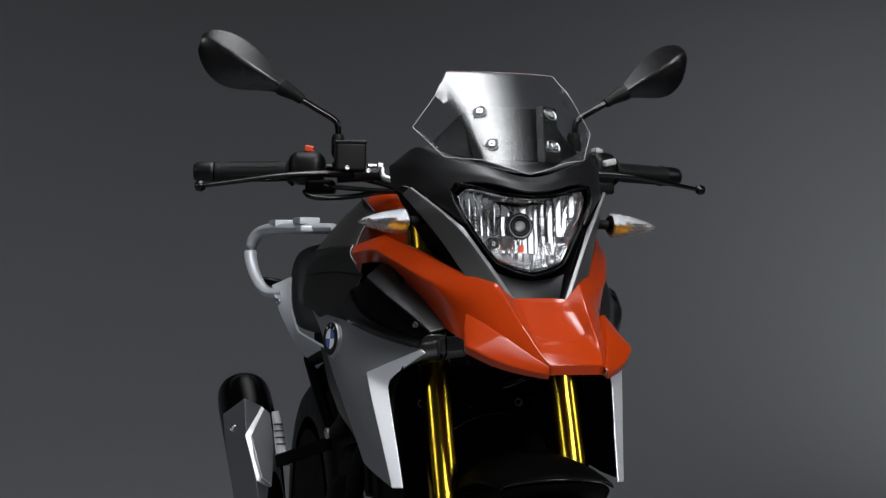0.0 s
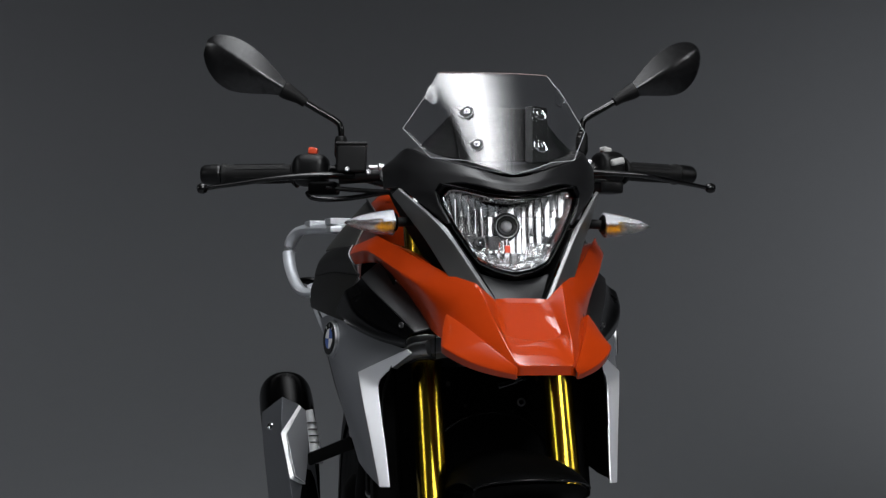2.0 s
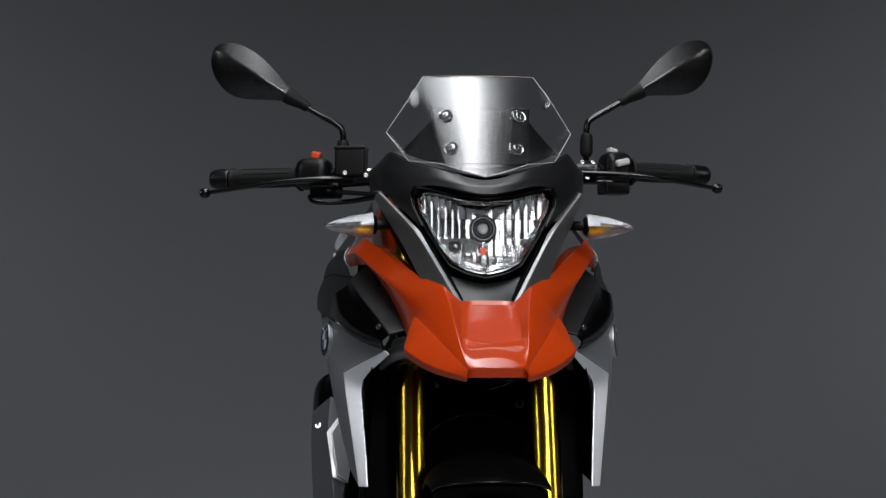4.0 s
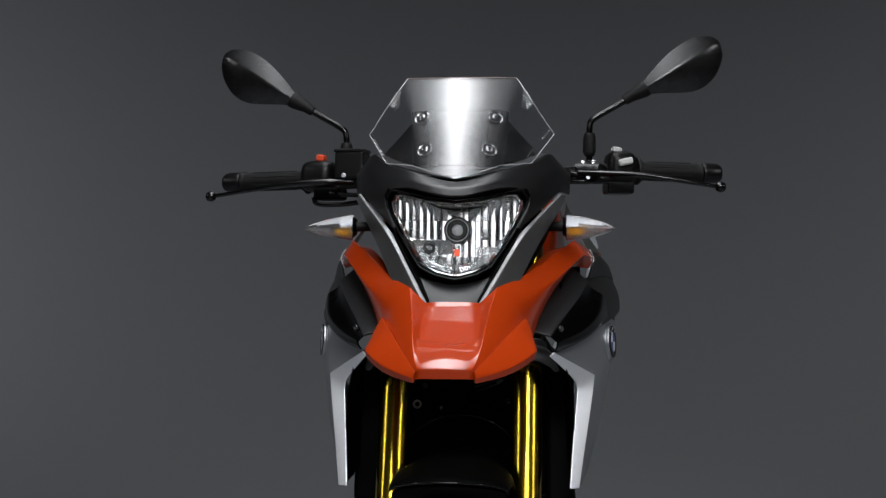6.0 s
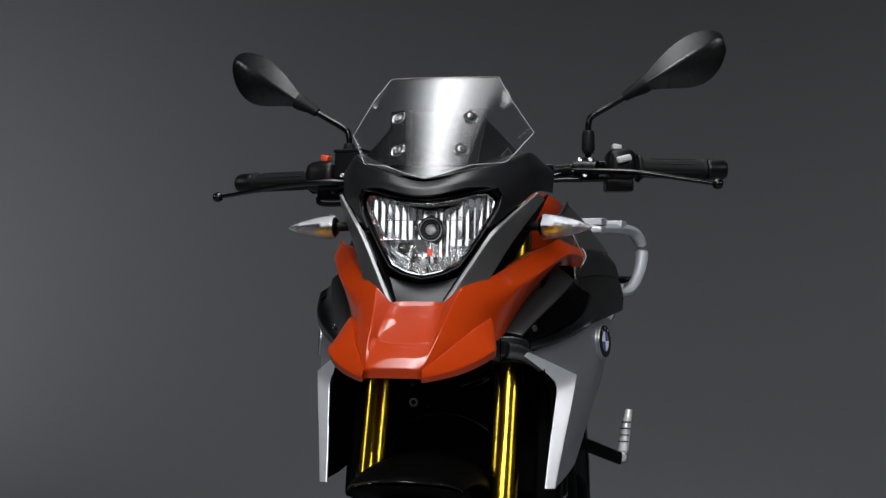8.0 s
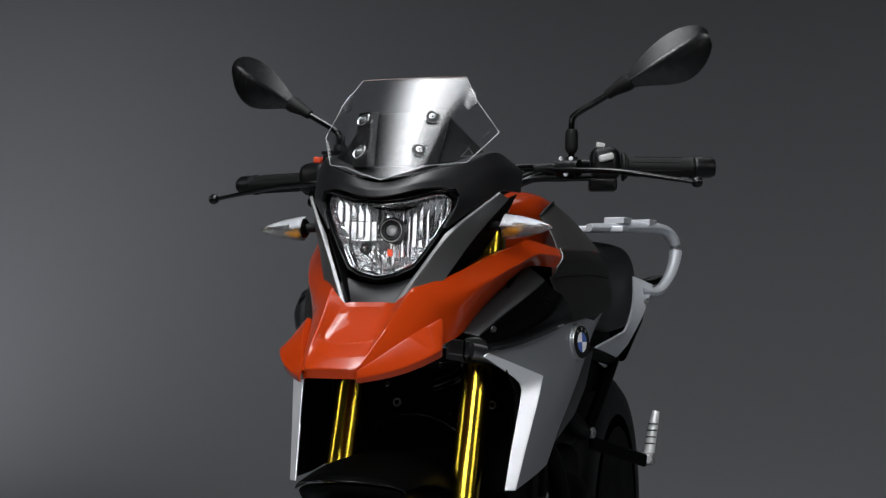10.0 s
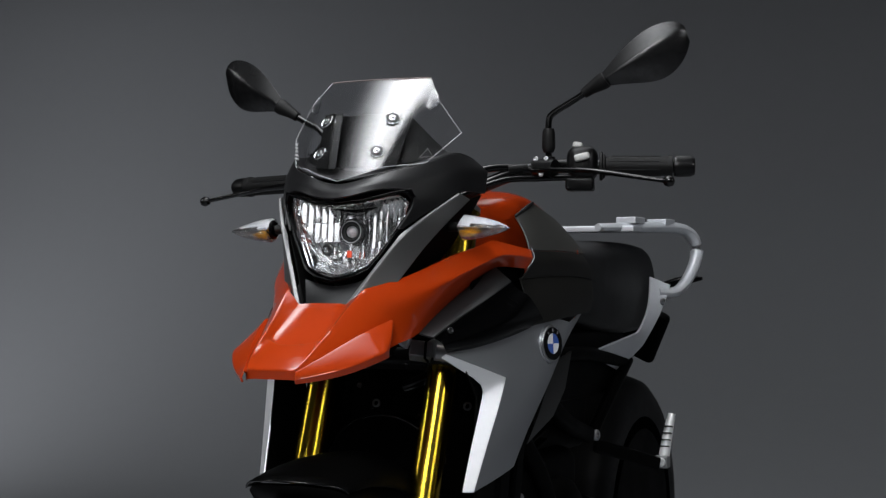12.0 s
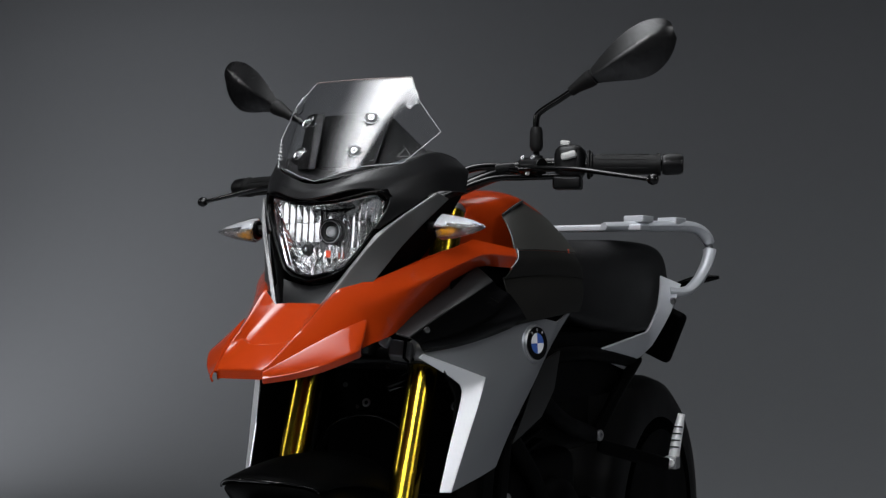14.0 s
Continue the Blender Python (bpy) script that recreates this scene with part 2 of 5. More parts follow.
def rod(name, points, radii, mat, parent, steps=6, sides=14, flat=1.0, label="", up=(0, 0, 1)):
    if steps > 1 and len(points) > 2:
        if hasattr(radii, "__len__"):
            r = [x.x for x in spline([(q, 0, 0) for q in radii], steps)]
        else:
            r = radii
        points = spline(points, steps)
    else:
        r = radii
    return crisp(finish(name, sweep(points, r, sides, flat, up), mat, parent, label), 0.0008, 50)


def block(name, centre, size, mat, parent, turn=(0, 0, 0), round_=0.004, label="", taper=1.0):
    bm = bmesh.new()
    bmesh.ops.create_cube(bm, size=1)
    for v in bm.verts:
        if v.co.z > 0:
            v.co.x *= taper
            v.co.y *= taper
    m = pose(*centre, *turn) @ Matrix.Diagonal((*size, 1))
    bmesh.ops.transform(bm, matrix=m, verts=bm.verts)
    bmesh.ops.bevel(bm, geom=bm.edges, offset=round_, segments=3, affect="EDGES", profile=0.5)
    ob = finish(name, bm, mat, parent, label)
    w = ob.modifiers.new("normals", "WEIGHTED_NORMAL")
    return ob


def turned(name, profile, base, axis, mat, parent, sides=24, label="", ring=False):
    """A turned piece: profile rows of (distance along the axis, radius)."""
    axis = Vector(axis).normalized()
    q = axis.to_track_quat("Z", "Y").to_matrix()
    rings = [[Vector(base) + q @ Vector((r * math.cos(a), r * math.sin(a), d)) for a in (2 * math.pi * k / sides for k in range(sides))] for d, r in profile]
    if ring:
        rings.append(rings[0])
    return crisp(finish(name, loft(rings, not ring), mat, parent, label), 0.0005 if not ring else 0.0002, 45)


def bolt(base, axis, r, parent, mat=STEEL, name="bolt"):
    turned(name, [(0, r), (r * 0.35, r), (r * 0.55, r * 0.82), (r * 0.55, r * 0.45), (r * 0.2, r * 0.42)], base, axis, mat, parent, 18)


# ---------------------------------------------------------------- the studio
def studio():
    bm = bmesh.new()
    line = [(-4.5, 0.0), (2.6, 0.0)]
    line += [(2.6 + 2.4 * math.sin(a), 2.4 - 2.4 * math.cos(a)) for a in (radians(k * 7.5) for k in range(1, 13))]
    line += [(5.0, 5.5)]
    xs = [-9 + 1.5 * k for k in range(13)]
    grid = [[bm.verts.new((x, y, z)) for x in xs] for y, z in line]
    for a, b in zip(grid, grid[1:]):
        for i in range(len(xs) - 1):
            bm.faces.new((a[i], a[i + 1], b[i + 1], b[i]))
    ob = finish("backdrop", bm, PAPER)
    k = ob.modifiers.new("thickness", "SOLIDIFY")
    k.thickness, k.offset = 0.01, -1
    tagged(ob, "seamless grey paper backdrop sweeping from the floor up", "backdrop", kind="structure")
    for name, centre, size in (("wall_west", (-9.1, 0.2, 2.75), (0.2, 10.2, 5.5)), ("wall_east", (9.1, 0.2, 2.75), (0.2, 10.2, 5.5)),
                               ("wall_south", (0, -4.7, 2.75), (18.4, 0.2, 5.5)), ("ceiling", (0, 0.2, 5.65), (18.4, 10.2, 0.2))):
        w = block(name, centre, size, STUDIO, None, round_=0.01)
        tagged(w, "dark painted wall closing the photo studio" if name != "ceiling" else "dark painted ceiling of the photo studio", "wall" if name != "ceiling" else "ceiling", kind="structure")


studio()

# ---------------------------------------------------------------- the motorcycle
bike = tagged(new("motorcycle"), "orange, black and silver adventure motorcycle on a studio floor", "motorcycle")


# -- windscreen
def windscreen():
    v = [(0, -0.335, 1.2275), (0.045, -0.3270, 1.2285), (0.088, -0.309, 1.230),
         (0, -0.395, 1.160), (0.045, -0.3880, 1.160), (0.083, -0.372, 1.162), (0.112, -0.333, 1.190),
         (0, -0.4325, 1.106), (0.041, -0.4255, 1.106), (0.075, -0.411, 1.110), (0.147, -0.324, 1.138),
         (0, -0.460, 1.057), (0.034, -0.452, 1.067), (0.066, -0.434, 1.079), (0.113, -0.385, 1.087)]
    f = [(0, 1, 4, 3), (1, 2, 5, 4), (2, 6, 5), (3, 4, 8, 7), (4, 5, 9, 8), (5, 6, 10, 9), (7, 8, 12, 11), (8, 9, 13, 12), (9, 10, 14, 13)]
    ob = shell("windscreen", v, f, SCREEN, bike, 0.0014, chain(2, 5, 9, 13, w=0.55), (2, 6, 10, 14, 11), 2, mirror=True, out=(0, -1, 0.5), edge=0, rim=0.92,
               label="clear polycarbonate windscreen with chamfered side wings")
    ob.visible_shadow = False
    # Thin opaque rods carry the glint of the clear sheet's polished edge.
    rimline = [v[i] for i in (2, 6, 10, 14, 13, 12, 11)]
    for s in (1, -1):
        for a, b in zip(rimline, rimline[1:]):
            rod("edge_glint", flip([a, b], s), 0.0007, CLEAREDGE, ob, 1, 6)
    rod("edge_glint", [v[2], v[1], v[0], flip([v[1]], -1)[0], flip([v[2]], -1)[0]], 0.0008, EDGE, ob, 3, 6)
    for s in (1, -1):
        # curled lip in the notch of the side wing
        lip = [(x, -0.336 + (0.19 * (x - 0.104) + 0.47 * (z - 1.188)) / 0.86, z) for x, z in ((0.0985, 1.2085), (0.1060, 1.2060), (0.1145, 1.1860), (0.1030, 1.1745), (0.0945, 1.1790))]
        shell("wing_lip", lip, [(0, 1, 2, 3, 4)], SCREEN, ob, 0.0014, (), (0, 2, 3), 1, s=s, out=(0, -1, 0.5), edge=0, label="curled clear lip of the side wing").visible_shadow = False
        # bracket plates that carry the screen
        b = [(0.078, -0.352, 1.172), (0.050, -0.374, 1.172), (0.040, -0.414, 1.080), (0.070, -0.398, 1.082)]
        shell("screen_bracket", b, [(0, 1, 2, 3)], BLACK, bike, 0.006, sub=0, s=s, out=(0, -1, 0.5), label="black plastic screen bracket")
        b = [(0.050, -0.372, 1.172), (0.040, -0.362, 1.172), (0.029, -0.410, 1.080), (0.040, -0.412, 1.080)]
        shell("bracket_rib", b, [(0, 1, 2, 3)], COWL, bike, 0.004, sub=0, s=s, out=(-1, -1, 0.3), label="dark raised rib of the bracket")
        for x, y, z in ((0.0585, -0.3875, 1.160), (0.0505, -0.4265, 1.106)):
            n = Vector((0.36 * s, -0.76, 0.54)).normalized()
            p = Vector((x * s, y, z)) - n * 0.0035
            w = turned("screen_washer", [(-0.001, 0.0118), (0.0006, 0.0118), (0.0012, 0.0112), (0.0006, 0.0104), (-0.001, 0.0102)], p, n, CHROME, bike, 28, "bright countersunk washer", True)
            turned("rubber_ring", [(-0.0005, 0.0107), (0.0003, 0.0107), (0.0005, 0.006), (0.0002, 0.0055)], p, n, SMOKED, w, 24, "dark rubber ring")
            turned("screw", [(0.0, 0.0056), (0.0022, 0.0052), (0.0026, 0.0045), (0.0026, 0.0026), (0.0008, 0.0022)], p, n, CHROME, w, 20, "polished socket head screw", True)
        # etched marks near the lower side corners
        for k in range(5):
            u = k / 5
            p = Vector((0.138 - 0.022 * u, -0.3355 - 0.042 * u, 1.130 - 0.033 * u))
            if s < 0:
                block("etched_mark", (-p.x, p.y - 0.0015, p.z - 0.001), (0.006, 0.0006, 0.0032), PALE, ob, (-30, 0, 50), 0.0002, "small etched approval mark")
            elif k < 3:
                q = p + Vector((0.001, -0.0015, 0.012))
                block("etched_mark", tuple(q), (0.005, 0.0006, 0.0016), PALE, ob, (-30, 0, -50), 0.0002)
    tri = [Vector((0.115, -0.3805, 1.110)), Vector((0.106, -0.3905, 1.096)), Vector((0.121, -0.376, 1.0975))]
    for a, b in zip(tri, tri[1:] + tri[:1]):
        rod("etched_triangle", [tuple(a), tuple(b)], 0.0004, PALE, ob, 1, 6)


windscreen()


# -- nose cowl, headlight surround, chin and the grey V strips
def nose():
    v = [(0, -0.458, 1.050), (0.036, -0.450, 1.060), (0.070, -0.434, 1.073), (0.116, -0.385, 1.085), (0.146, -0.338, 1.112), (0.150, -0.270, 1.098),
         (0, -0.476, 1.040), (0.034, -0.471, 1.046), (0.070, -0.452, 1.056), (0.118, -0.402, 1.062), (0.160, -0.340, 1.082), (0.174, -0.278, 1.080),
         (0, -0.482, 1.028), (0.034, -0.478, 1.033), (0.070, -0.456, 1.046), (0.112, -0.420, 1.046), (0.156, -0.355, 1.048), (0.172, -0.285, 1.045),
         (0.112, -0.424, 1.018), (0.140, -0.380, 1.026), (0.094, -0.440, 0.984), (0.098, -0.432, 0.984)]
    f = [(0, 1, 7, 6), (1, 2, 8, 7), (2, 3, 9, 8), (3, 4, 10, 9), (4, 5, 11, 10), (6, 7, 13, 12), (7, 8, 14, 13), (8, 9, 15, 14), (9, 10, 16, 15), (10, 11, 17, 16),
         (15, 16, 19, 18), (18, 19, 21, 20)]
    shell("nose_cowl", v, f, COWL, bike, 0.004, chain(6, 7, 8, 9, 10, 11, w=0.7) + chain(12, 13, 14, 15, 18, 20, w=0.8), (5, 11, 17, 20, 21, 19), 2, mirror=True, out=(0, -1, 0.5),
          label="satin black nose cowl around the headlight")
    # top cover below the screen
    v = [(0, -0.452, 1.054), (0.070, -0.428, 1.075), (0.114, -0.381, 1.087), (0.144, -0.335, 1.113), (0.148, -0.268, 1.100),
         (0, -0.380, 1.075), (0.060, -0.365, 1.085), (0.090, -0.330, 1.100), (0.105, -0.300, 1.118), (0.110, -0.262, 1.112)]
    f = [(0, 1, 6, 5), (1, 2, 7, 6), (2, 3, 8, 7), (3, 4, 9, 8)]
    shell("cowl_top", v, f, COWL, bike, 0.003, sub=2, mirror=True, out=(0, -0.2, 1), corners=(4, 9))
    v = [(0, -0.352, 1.172), (0.066, -0.342, 1.170), (0.084, -0.332, 1.148), (0.122, -0.318, 1.108),
         (0, -0.400, 1.082), (0.062, -0.388, 1.085), (0.095, -0.360, 1.092), (0.128, -0.345, 1.098)]
    shell("instrument_cover", v, [(0, 1, 5, 4), (1, 2, 6, 5), (2, 3, 7, 6)], BLACK, bike, 0.004, (), (1, 3), 1, mirror=True, out=(0, -1, 0.3), label="black instrument cover behind the screen")
    # chin below the light
    v = [(0, -0.466, 0.892), (0.060, -0.462, 0.912), (0, -0.488, 0.884), (0.062, -0.480, 0.888), (0, -0.508, 0.864), (0.066, -0.490, 0.866)]
    shell("chin_panel", v, [(0, 1, 3, 2), (2, 3, 5, 4)], COWL, bike, 0.003, sub=2, mirror=True, out=(0, -1, 0.3), corners=(1, 5), label="matt black panel under the headlight")
    for s in (1, -1):
        # strip: inner edge, crease of the light band, outer edge, from the top to the foot
        v = [(0.152, -0.3635, 1.0375), (0.1600, -0.3590, 1.0410), (0.166, -0.332, 1.033), (0.125, -0.403, 1.009), (0.1350, -0.4000, 1.0125), (0.142, -0.380, 0.990),
             (0.0975, -0.4420, 0.9765), (0.1070, -0.4400, 0.9810), (0.1210, -0.408, 0.956), (0.068, -0.473, 0.925), (0.0780, -0.4705, 0.9300), (0.1050, -0.438, 0.918), (0.037, -0.506, 0.8695), (0.0470, -0.5040, 0.8740), (0.080, -0.470, 0.874)]
        outer = [v[k] for k in range(15) if k % 3]
        strip = shell("side_strip", outer, grid_faces(5, 2), GREY, bike, 0.005, (), (0, 1, 8, 9), 2, s=s, rim=0.85, out=(1, -1, 0.2), label="satin grey strip flanking the headlight")
        inner = [(x - 0.0003, y - 0.0008, z + 0.0004) if k % 3 else (x, y, z) for k, (x, y, z) in enumerate(v) if k % 3 < 2]
        # The chamfer's reflected light is put into this band's lighter colour.
        shell("strip_edge", inner, grid_faces(5, 2), LIT_GREY, strip, 0.004, (), (0, 1, 4, 8, 9), 2, s=s, rim=0.85, out=(0, -1, 0.5), label="band along the strip, lightened as a chamfer catching light")
        v = [(0.095, -0.434, 0.979), (0.036, -0.497, 0.873), (0.086, -0.41, 0.972), (0.030, -0.46, 0.880)]
        shell("strip_return", v, [(0, 1, 3, 2)], MATT, bike, 0.003, sub=0, s=s, out=(-1, -0.4, 0.2))
        # dark side of the nose behind the strip
        v = [(0.167, -0.338, 1.030), (0.172, -0.285, 1.044), (0.141, -0.380, 0.996), (0.150, -0.31, 0.99), (0.122, -0.408, 0.962), (0.126, -0.33, 0.94), (0.064, -0.486, 0.886), (0.085, -0.40, 0.885)]
        v = [(x - 0.006, y + 0.003, z) for x, y, z in v]
        shell("inner_cowl", v, [(0, 1, 3, 2), (2, 3, 5, 4), (4, 5, 7, 6)], MATT, bike, 0.003, sub=1, s=s, out=(1, -0.3, 0), label="black inner side of the nose")


nose()


def nose_core():
    """Black inner bracket that closes the nose behind the lamp."""
    v = [(0.14, -0.330, 1.072), (-0.14, -0.330, 1.072), (0.105, -0.362, 0.96), (-0.105, -0.362, 0.96), (0.060, -0.395, 0.885), (-0.060, -0.395, 0.885)]
    shell("nose_bracket", v, [(0, 1, 3, 2), (2, 3, 5, 4)], MATT, bike, 0.006, sub=0, out=(0, -1, 0), label="black inner nose bracket")


nose_core()

# outline of the lamp: half of it, from the middle of the top to the bottom
LAMP = [(0, -0.472, 1.021), (0.040, -0.462, 1.025), (0.080, -0.442, 1.036), (0.096, -0.433, 1.039), (0.1045, -0.420, 1.028), (0.101, -0.422, 1.011), (0.082, -0.435, 0.974),
        (0.066, -0.447, 0.947), (0.052, -0.458, 0.926), (0.030, -0.469, 0.9145), (0, -0.4735, 0.9075)]


def outline(fine=3):
    """Half of the lamp's edge as straight runs between its corners."""
    p = [Vector(q) for q in LAMP]
    return [a.lerp(b, k / fine) for a, b in zip(p, p[1:]) for k in range(fine)] + [p[-1]]


def lamp_loop(scale=1.0, back=0.0, drop=0.0, fine=3):
    half = outline(fine)
    loop = half + [Vector((-p.x, p.y, p.z)) for p in half[-2:0:-1]]
    mid = Vector((0, -0.445, 0.978))
    return [Vector((mid.x + (p.x - mid.x) * scale, p.y + back, mid.z + (p.z - mid.z) * scale - drop)) for p in loop]


def headlight():
    lamp = tagged(new("headlight"), "clear faceted headlight with chrome reflector")
    lamp.parent = bike
    # gasket ring round the lens
    finish("lamp_rim", loft([lamp_loop(1.0, 0.012), lamp_loop(1.008, -0.003), lamp_loop(1.05, -0.004), lamp_loop(1.09, 0.002), lamp_loop(1.13, 0.020), lamp_loop(1.14, 0.045)], False), GLOSS, lamp, "gloss black lamp rim")
    finish("lamp_housing", loft([lamp_loop(1.12, 0.035), lamp_loop(1.09, 0.11), lamp_loop(0.5, 0.13), lamp_loop(0.02, 0.13)], False), MATT, lamp, "black lamp housing")
    half = [(p.x, p.z) for p in outline()]

    def inside(x, z, scale):
        x, hit = abs(x) / scale, False
        z = 0.978 + (z - 0.978) / scale
        loop = half + [(-0.01, half[-1][1]), (-0.01, half[0][1])]
        for (xa, za), (xb, zb) in zip(loop, loop[1:] + loop[:1]):
            if (za > z) != (zb > z) and x < xa + (z - za) * (xb - xa) / (zb - za):
                hit = not hit
        return hit

    def sheet(cell, scale, height):
        """A surface over the lamp's outline from its depth at each place."""
        bm, made = bmesh.new(), {}

        def corner(i, k):
            if (i, k) not in made:
                x, z = i * cell, 0.89 + k * cell
                made[i, k] = bm.verts.new((x, height(x, z), z))
            return made[i, k]

        n = int(0.115 / cell)
        for i in range(-n, n):
            for k in range(int(0.165 / cell)):
                if inside((i + 0.5) * cell, 0.89 + (k + 0.5) * cell, scale):
                    bm.faces.new((corner(i, k), corner(i + 1, k), corner(i + 1, k + 1), corner(i, k + 1)))
        bmesh.ops.recalc_face_normals(bm, faces=bm.faces)
        if sum(f.normal.y for f in bm.faces) > 0:
            bmesh.ops.reverse_faces(bm, faces=bm.faces)
        return bm

    # lens: a clear sheet bowed round the nose
    ob = finish("lens", sheet(0.002, 1.03, lambda x, z: -0.4715 + 4.9 * x * x), LENS, lamp, "clear moulded headlight lens")
    k = ob.modifiers.new("thickness", "SOLIDIFY")
    k.thickness, k.offset = 0.0025, -1
    sharp_rim(ob)
    ob.visible_shadow = False
    # bright frame: a bevel that faces outwards, a lip, then a wall down into the bowl
    finish("lens_seat", loft([lamp_loop(0.995, 0.012), lamp_loop(0.975, 0.0065), lamp_loop(0.955, 0.0060)], False), GLOSS, lamp, "gloss black seat of the lens")
    fr = finish("light_frame", loft([lamp_loop(0.958, 0.0085), lamp_loop(0.953, 0.0035), lamp_loop(0.934, 0.0045), lamp_loop(0.930, 0.0090)], False), CHROME, lamp, "chrome frame inside the lens")
    sharp_rim(finish("frame_wall", loft([lamp_loop(0.931, 0.008), lamp_loop(0.905, 0.0135), lamp_loop(0.899, 0.0120), lamp_loop(0.885, 0.0260)], False), CHROME, lamp, "stepped chrome wall inside the frame"))
    finish("bowl_wall", loft([lamp_loop(0.886, 0.025), lamp_loop(0.872, 0.060)], False), BOWL, lamp, "bright wall of the bowl")
    sharp_rim(fr)
    pitch = 0.0105
    dice = random.Random(4)
    lean = {(i, k): dice.uniform(-0.07, 0.07) for i in range(-12, 13) for k in range(-6, 7)}
    low = {(i, k): dice.choice((0.085, 0.11, 0.03, -0.12, -0.18, -0.24)) for i in range(-12, 13) for k in range(-6, 1)}
    bend = {(i, k): dice.uniform(-2.0, 1.2) for i in range(-12, 13) for k in range(3)}
    turn = {i: dice.uniform(-0.12, 0.12) for i in range(-12, 13)}

    def depth(x, z):
        """Bowl of many small mirrors: upright flutes in tiers above, broad steps below."""
        h = z - 0.978
        i = math.floor(x / pitch + 0.5)
        u = x - i * pitch
        if h > 0.0185:
            k, mid = 2, 0.040
        elif h > -0.011:
            k, mid = 1, 0.004
        else:
            k = math.floor((h + 0.011) / 0.026)
            mid = (k + 0.5) * 0.026 - 0.011
        y = -0.400 - 1.5 * x * x + 24.0 * u * u + turn[i] * u
        if k > 0:
            y += 0.085 * h + (lean[i, k] + (0.0, 0.0, 0.01)[k]) * (h - mid) + bend[i, k] * (h - mid) ** 2
        else:
            y += -7.0 * mid * mid + low[i // 2, k] * (h - mid) + bend[i, 0] * (h - mid) ** 2
        if abs(x) > 0.030 and z < 0.957:
            y -= 0.0022 * abs(math.sin((z - 0.5 * abs(x)) * 700))
        return y

    bowl = finish("reflector", sheet(0.0007, 0.89, depth), BOWL, lamp, "fluted chrome reflector bowl")
    e = bowl.modifiers.new("facets", "EDGE_SPLIT")
    e.split_angle, e.use_edge_angle, e.use_edge_sharp = radians(22), True, False
    # bulb shield
    turned("bulb_shield", [(-0.03, 0.0208), (0.0, 0.0208), (0.003, 0.0200), (0.003, 0.0180), (-0.003, 0.0175), (-0.003, 0.0145), (0.001, 0.0135), (0.001, 0.0105), (-0.008, 0.0095)],
           (0, -0.410, 0.982), (0, -1, 0.03), SMOKED, lamp, 40, "round dark bulb shield")
    turned("shield_ring", [(0.0005, 0.0175), (0.001, 0.0172), (0.001, 0.0166), (0.0005, 0.0163)], (0, -0.4125, 0.982), (0, -1, 0.03), STEEL, lamp, 40, "thin steel ring", True)
    turned("bulb", [(0, 0.009), (0.004, 0.0085), (0.007, 0.006), (0.009, 0.001)], (0, -0.407, 0.982), (0, -1, 0.03), CLAMP, lamp, 20, "dark bulb cap")
    rod("shield_stay", [(0, -0.412, 0.922), (0, -0.412, 0.940), (0, -0.410, 0.962)], 0.0045, MIRROR, lamp, 4)
    # Red block stands in for the orange beak mirrored in the lower bowl.
    block("beak_reflection", (0, -0.4175, 0.9475), (0.008, 0.003, 0.011), RED, lamp, (0, 0, 0), 0.001, "small red block for the beak mirrored in the bowl")
    # parking lamp
    turned("parking_lamp", [(0, 0.009), (0.008, 0.009), (0.009, 0.0075), (0.009, 0.006), (0.006, 0.0055)], (-0.043, -0.404, 0.954), (0.1, -1, 0.1), SMOKED, lamp, 22, "dark parking lamp socket")
    turned("parking_bulb", [(0.004, 0.0045), (0.010, 0.004), (0.012, 0.001)], (-0.043, -0.406, 0.954), (0.1, -1, 0.1), CHROME, lamp, 14, "small clear bulb")
    # row of prisms along the lower edge
    for s in (1, -1):
        for k in range(11):
            u = k / 11
            p = Vector((0.008 + 0.032 * u, -0.452 + 0.006 * u, 0.9215 + 0.016 * u))
            block("prism", (p.x * s, p.y, p.z), (0.0022, 0.005, 0.007), MIRROR, lamp, (20, -28 * s, 0), 0.0004)


headlight()


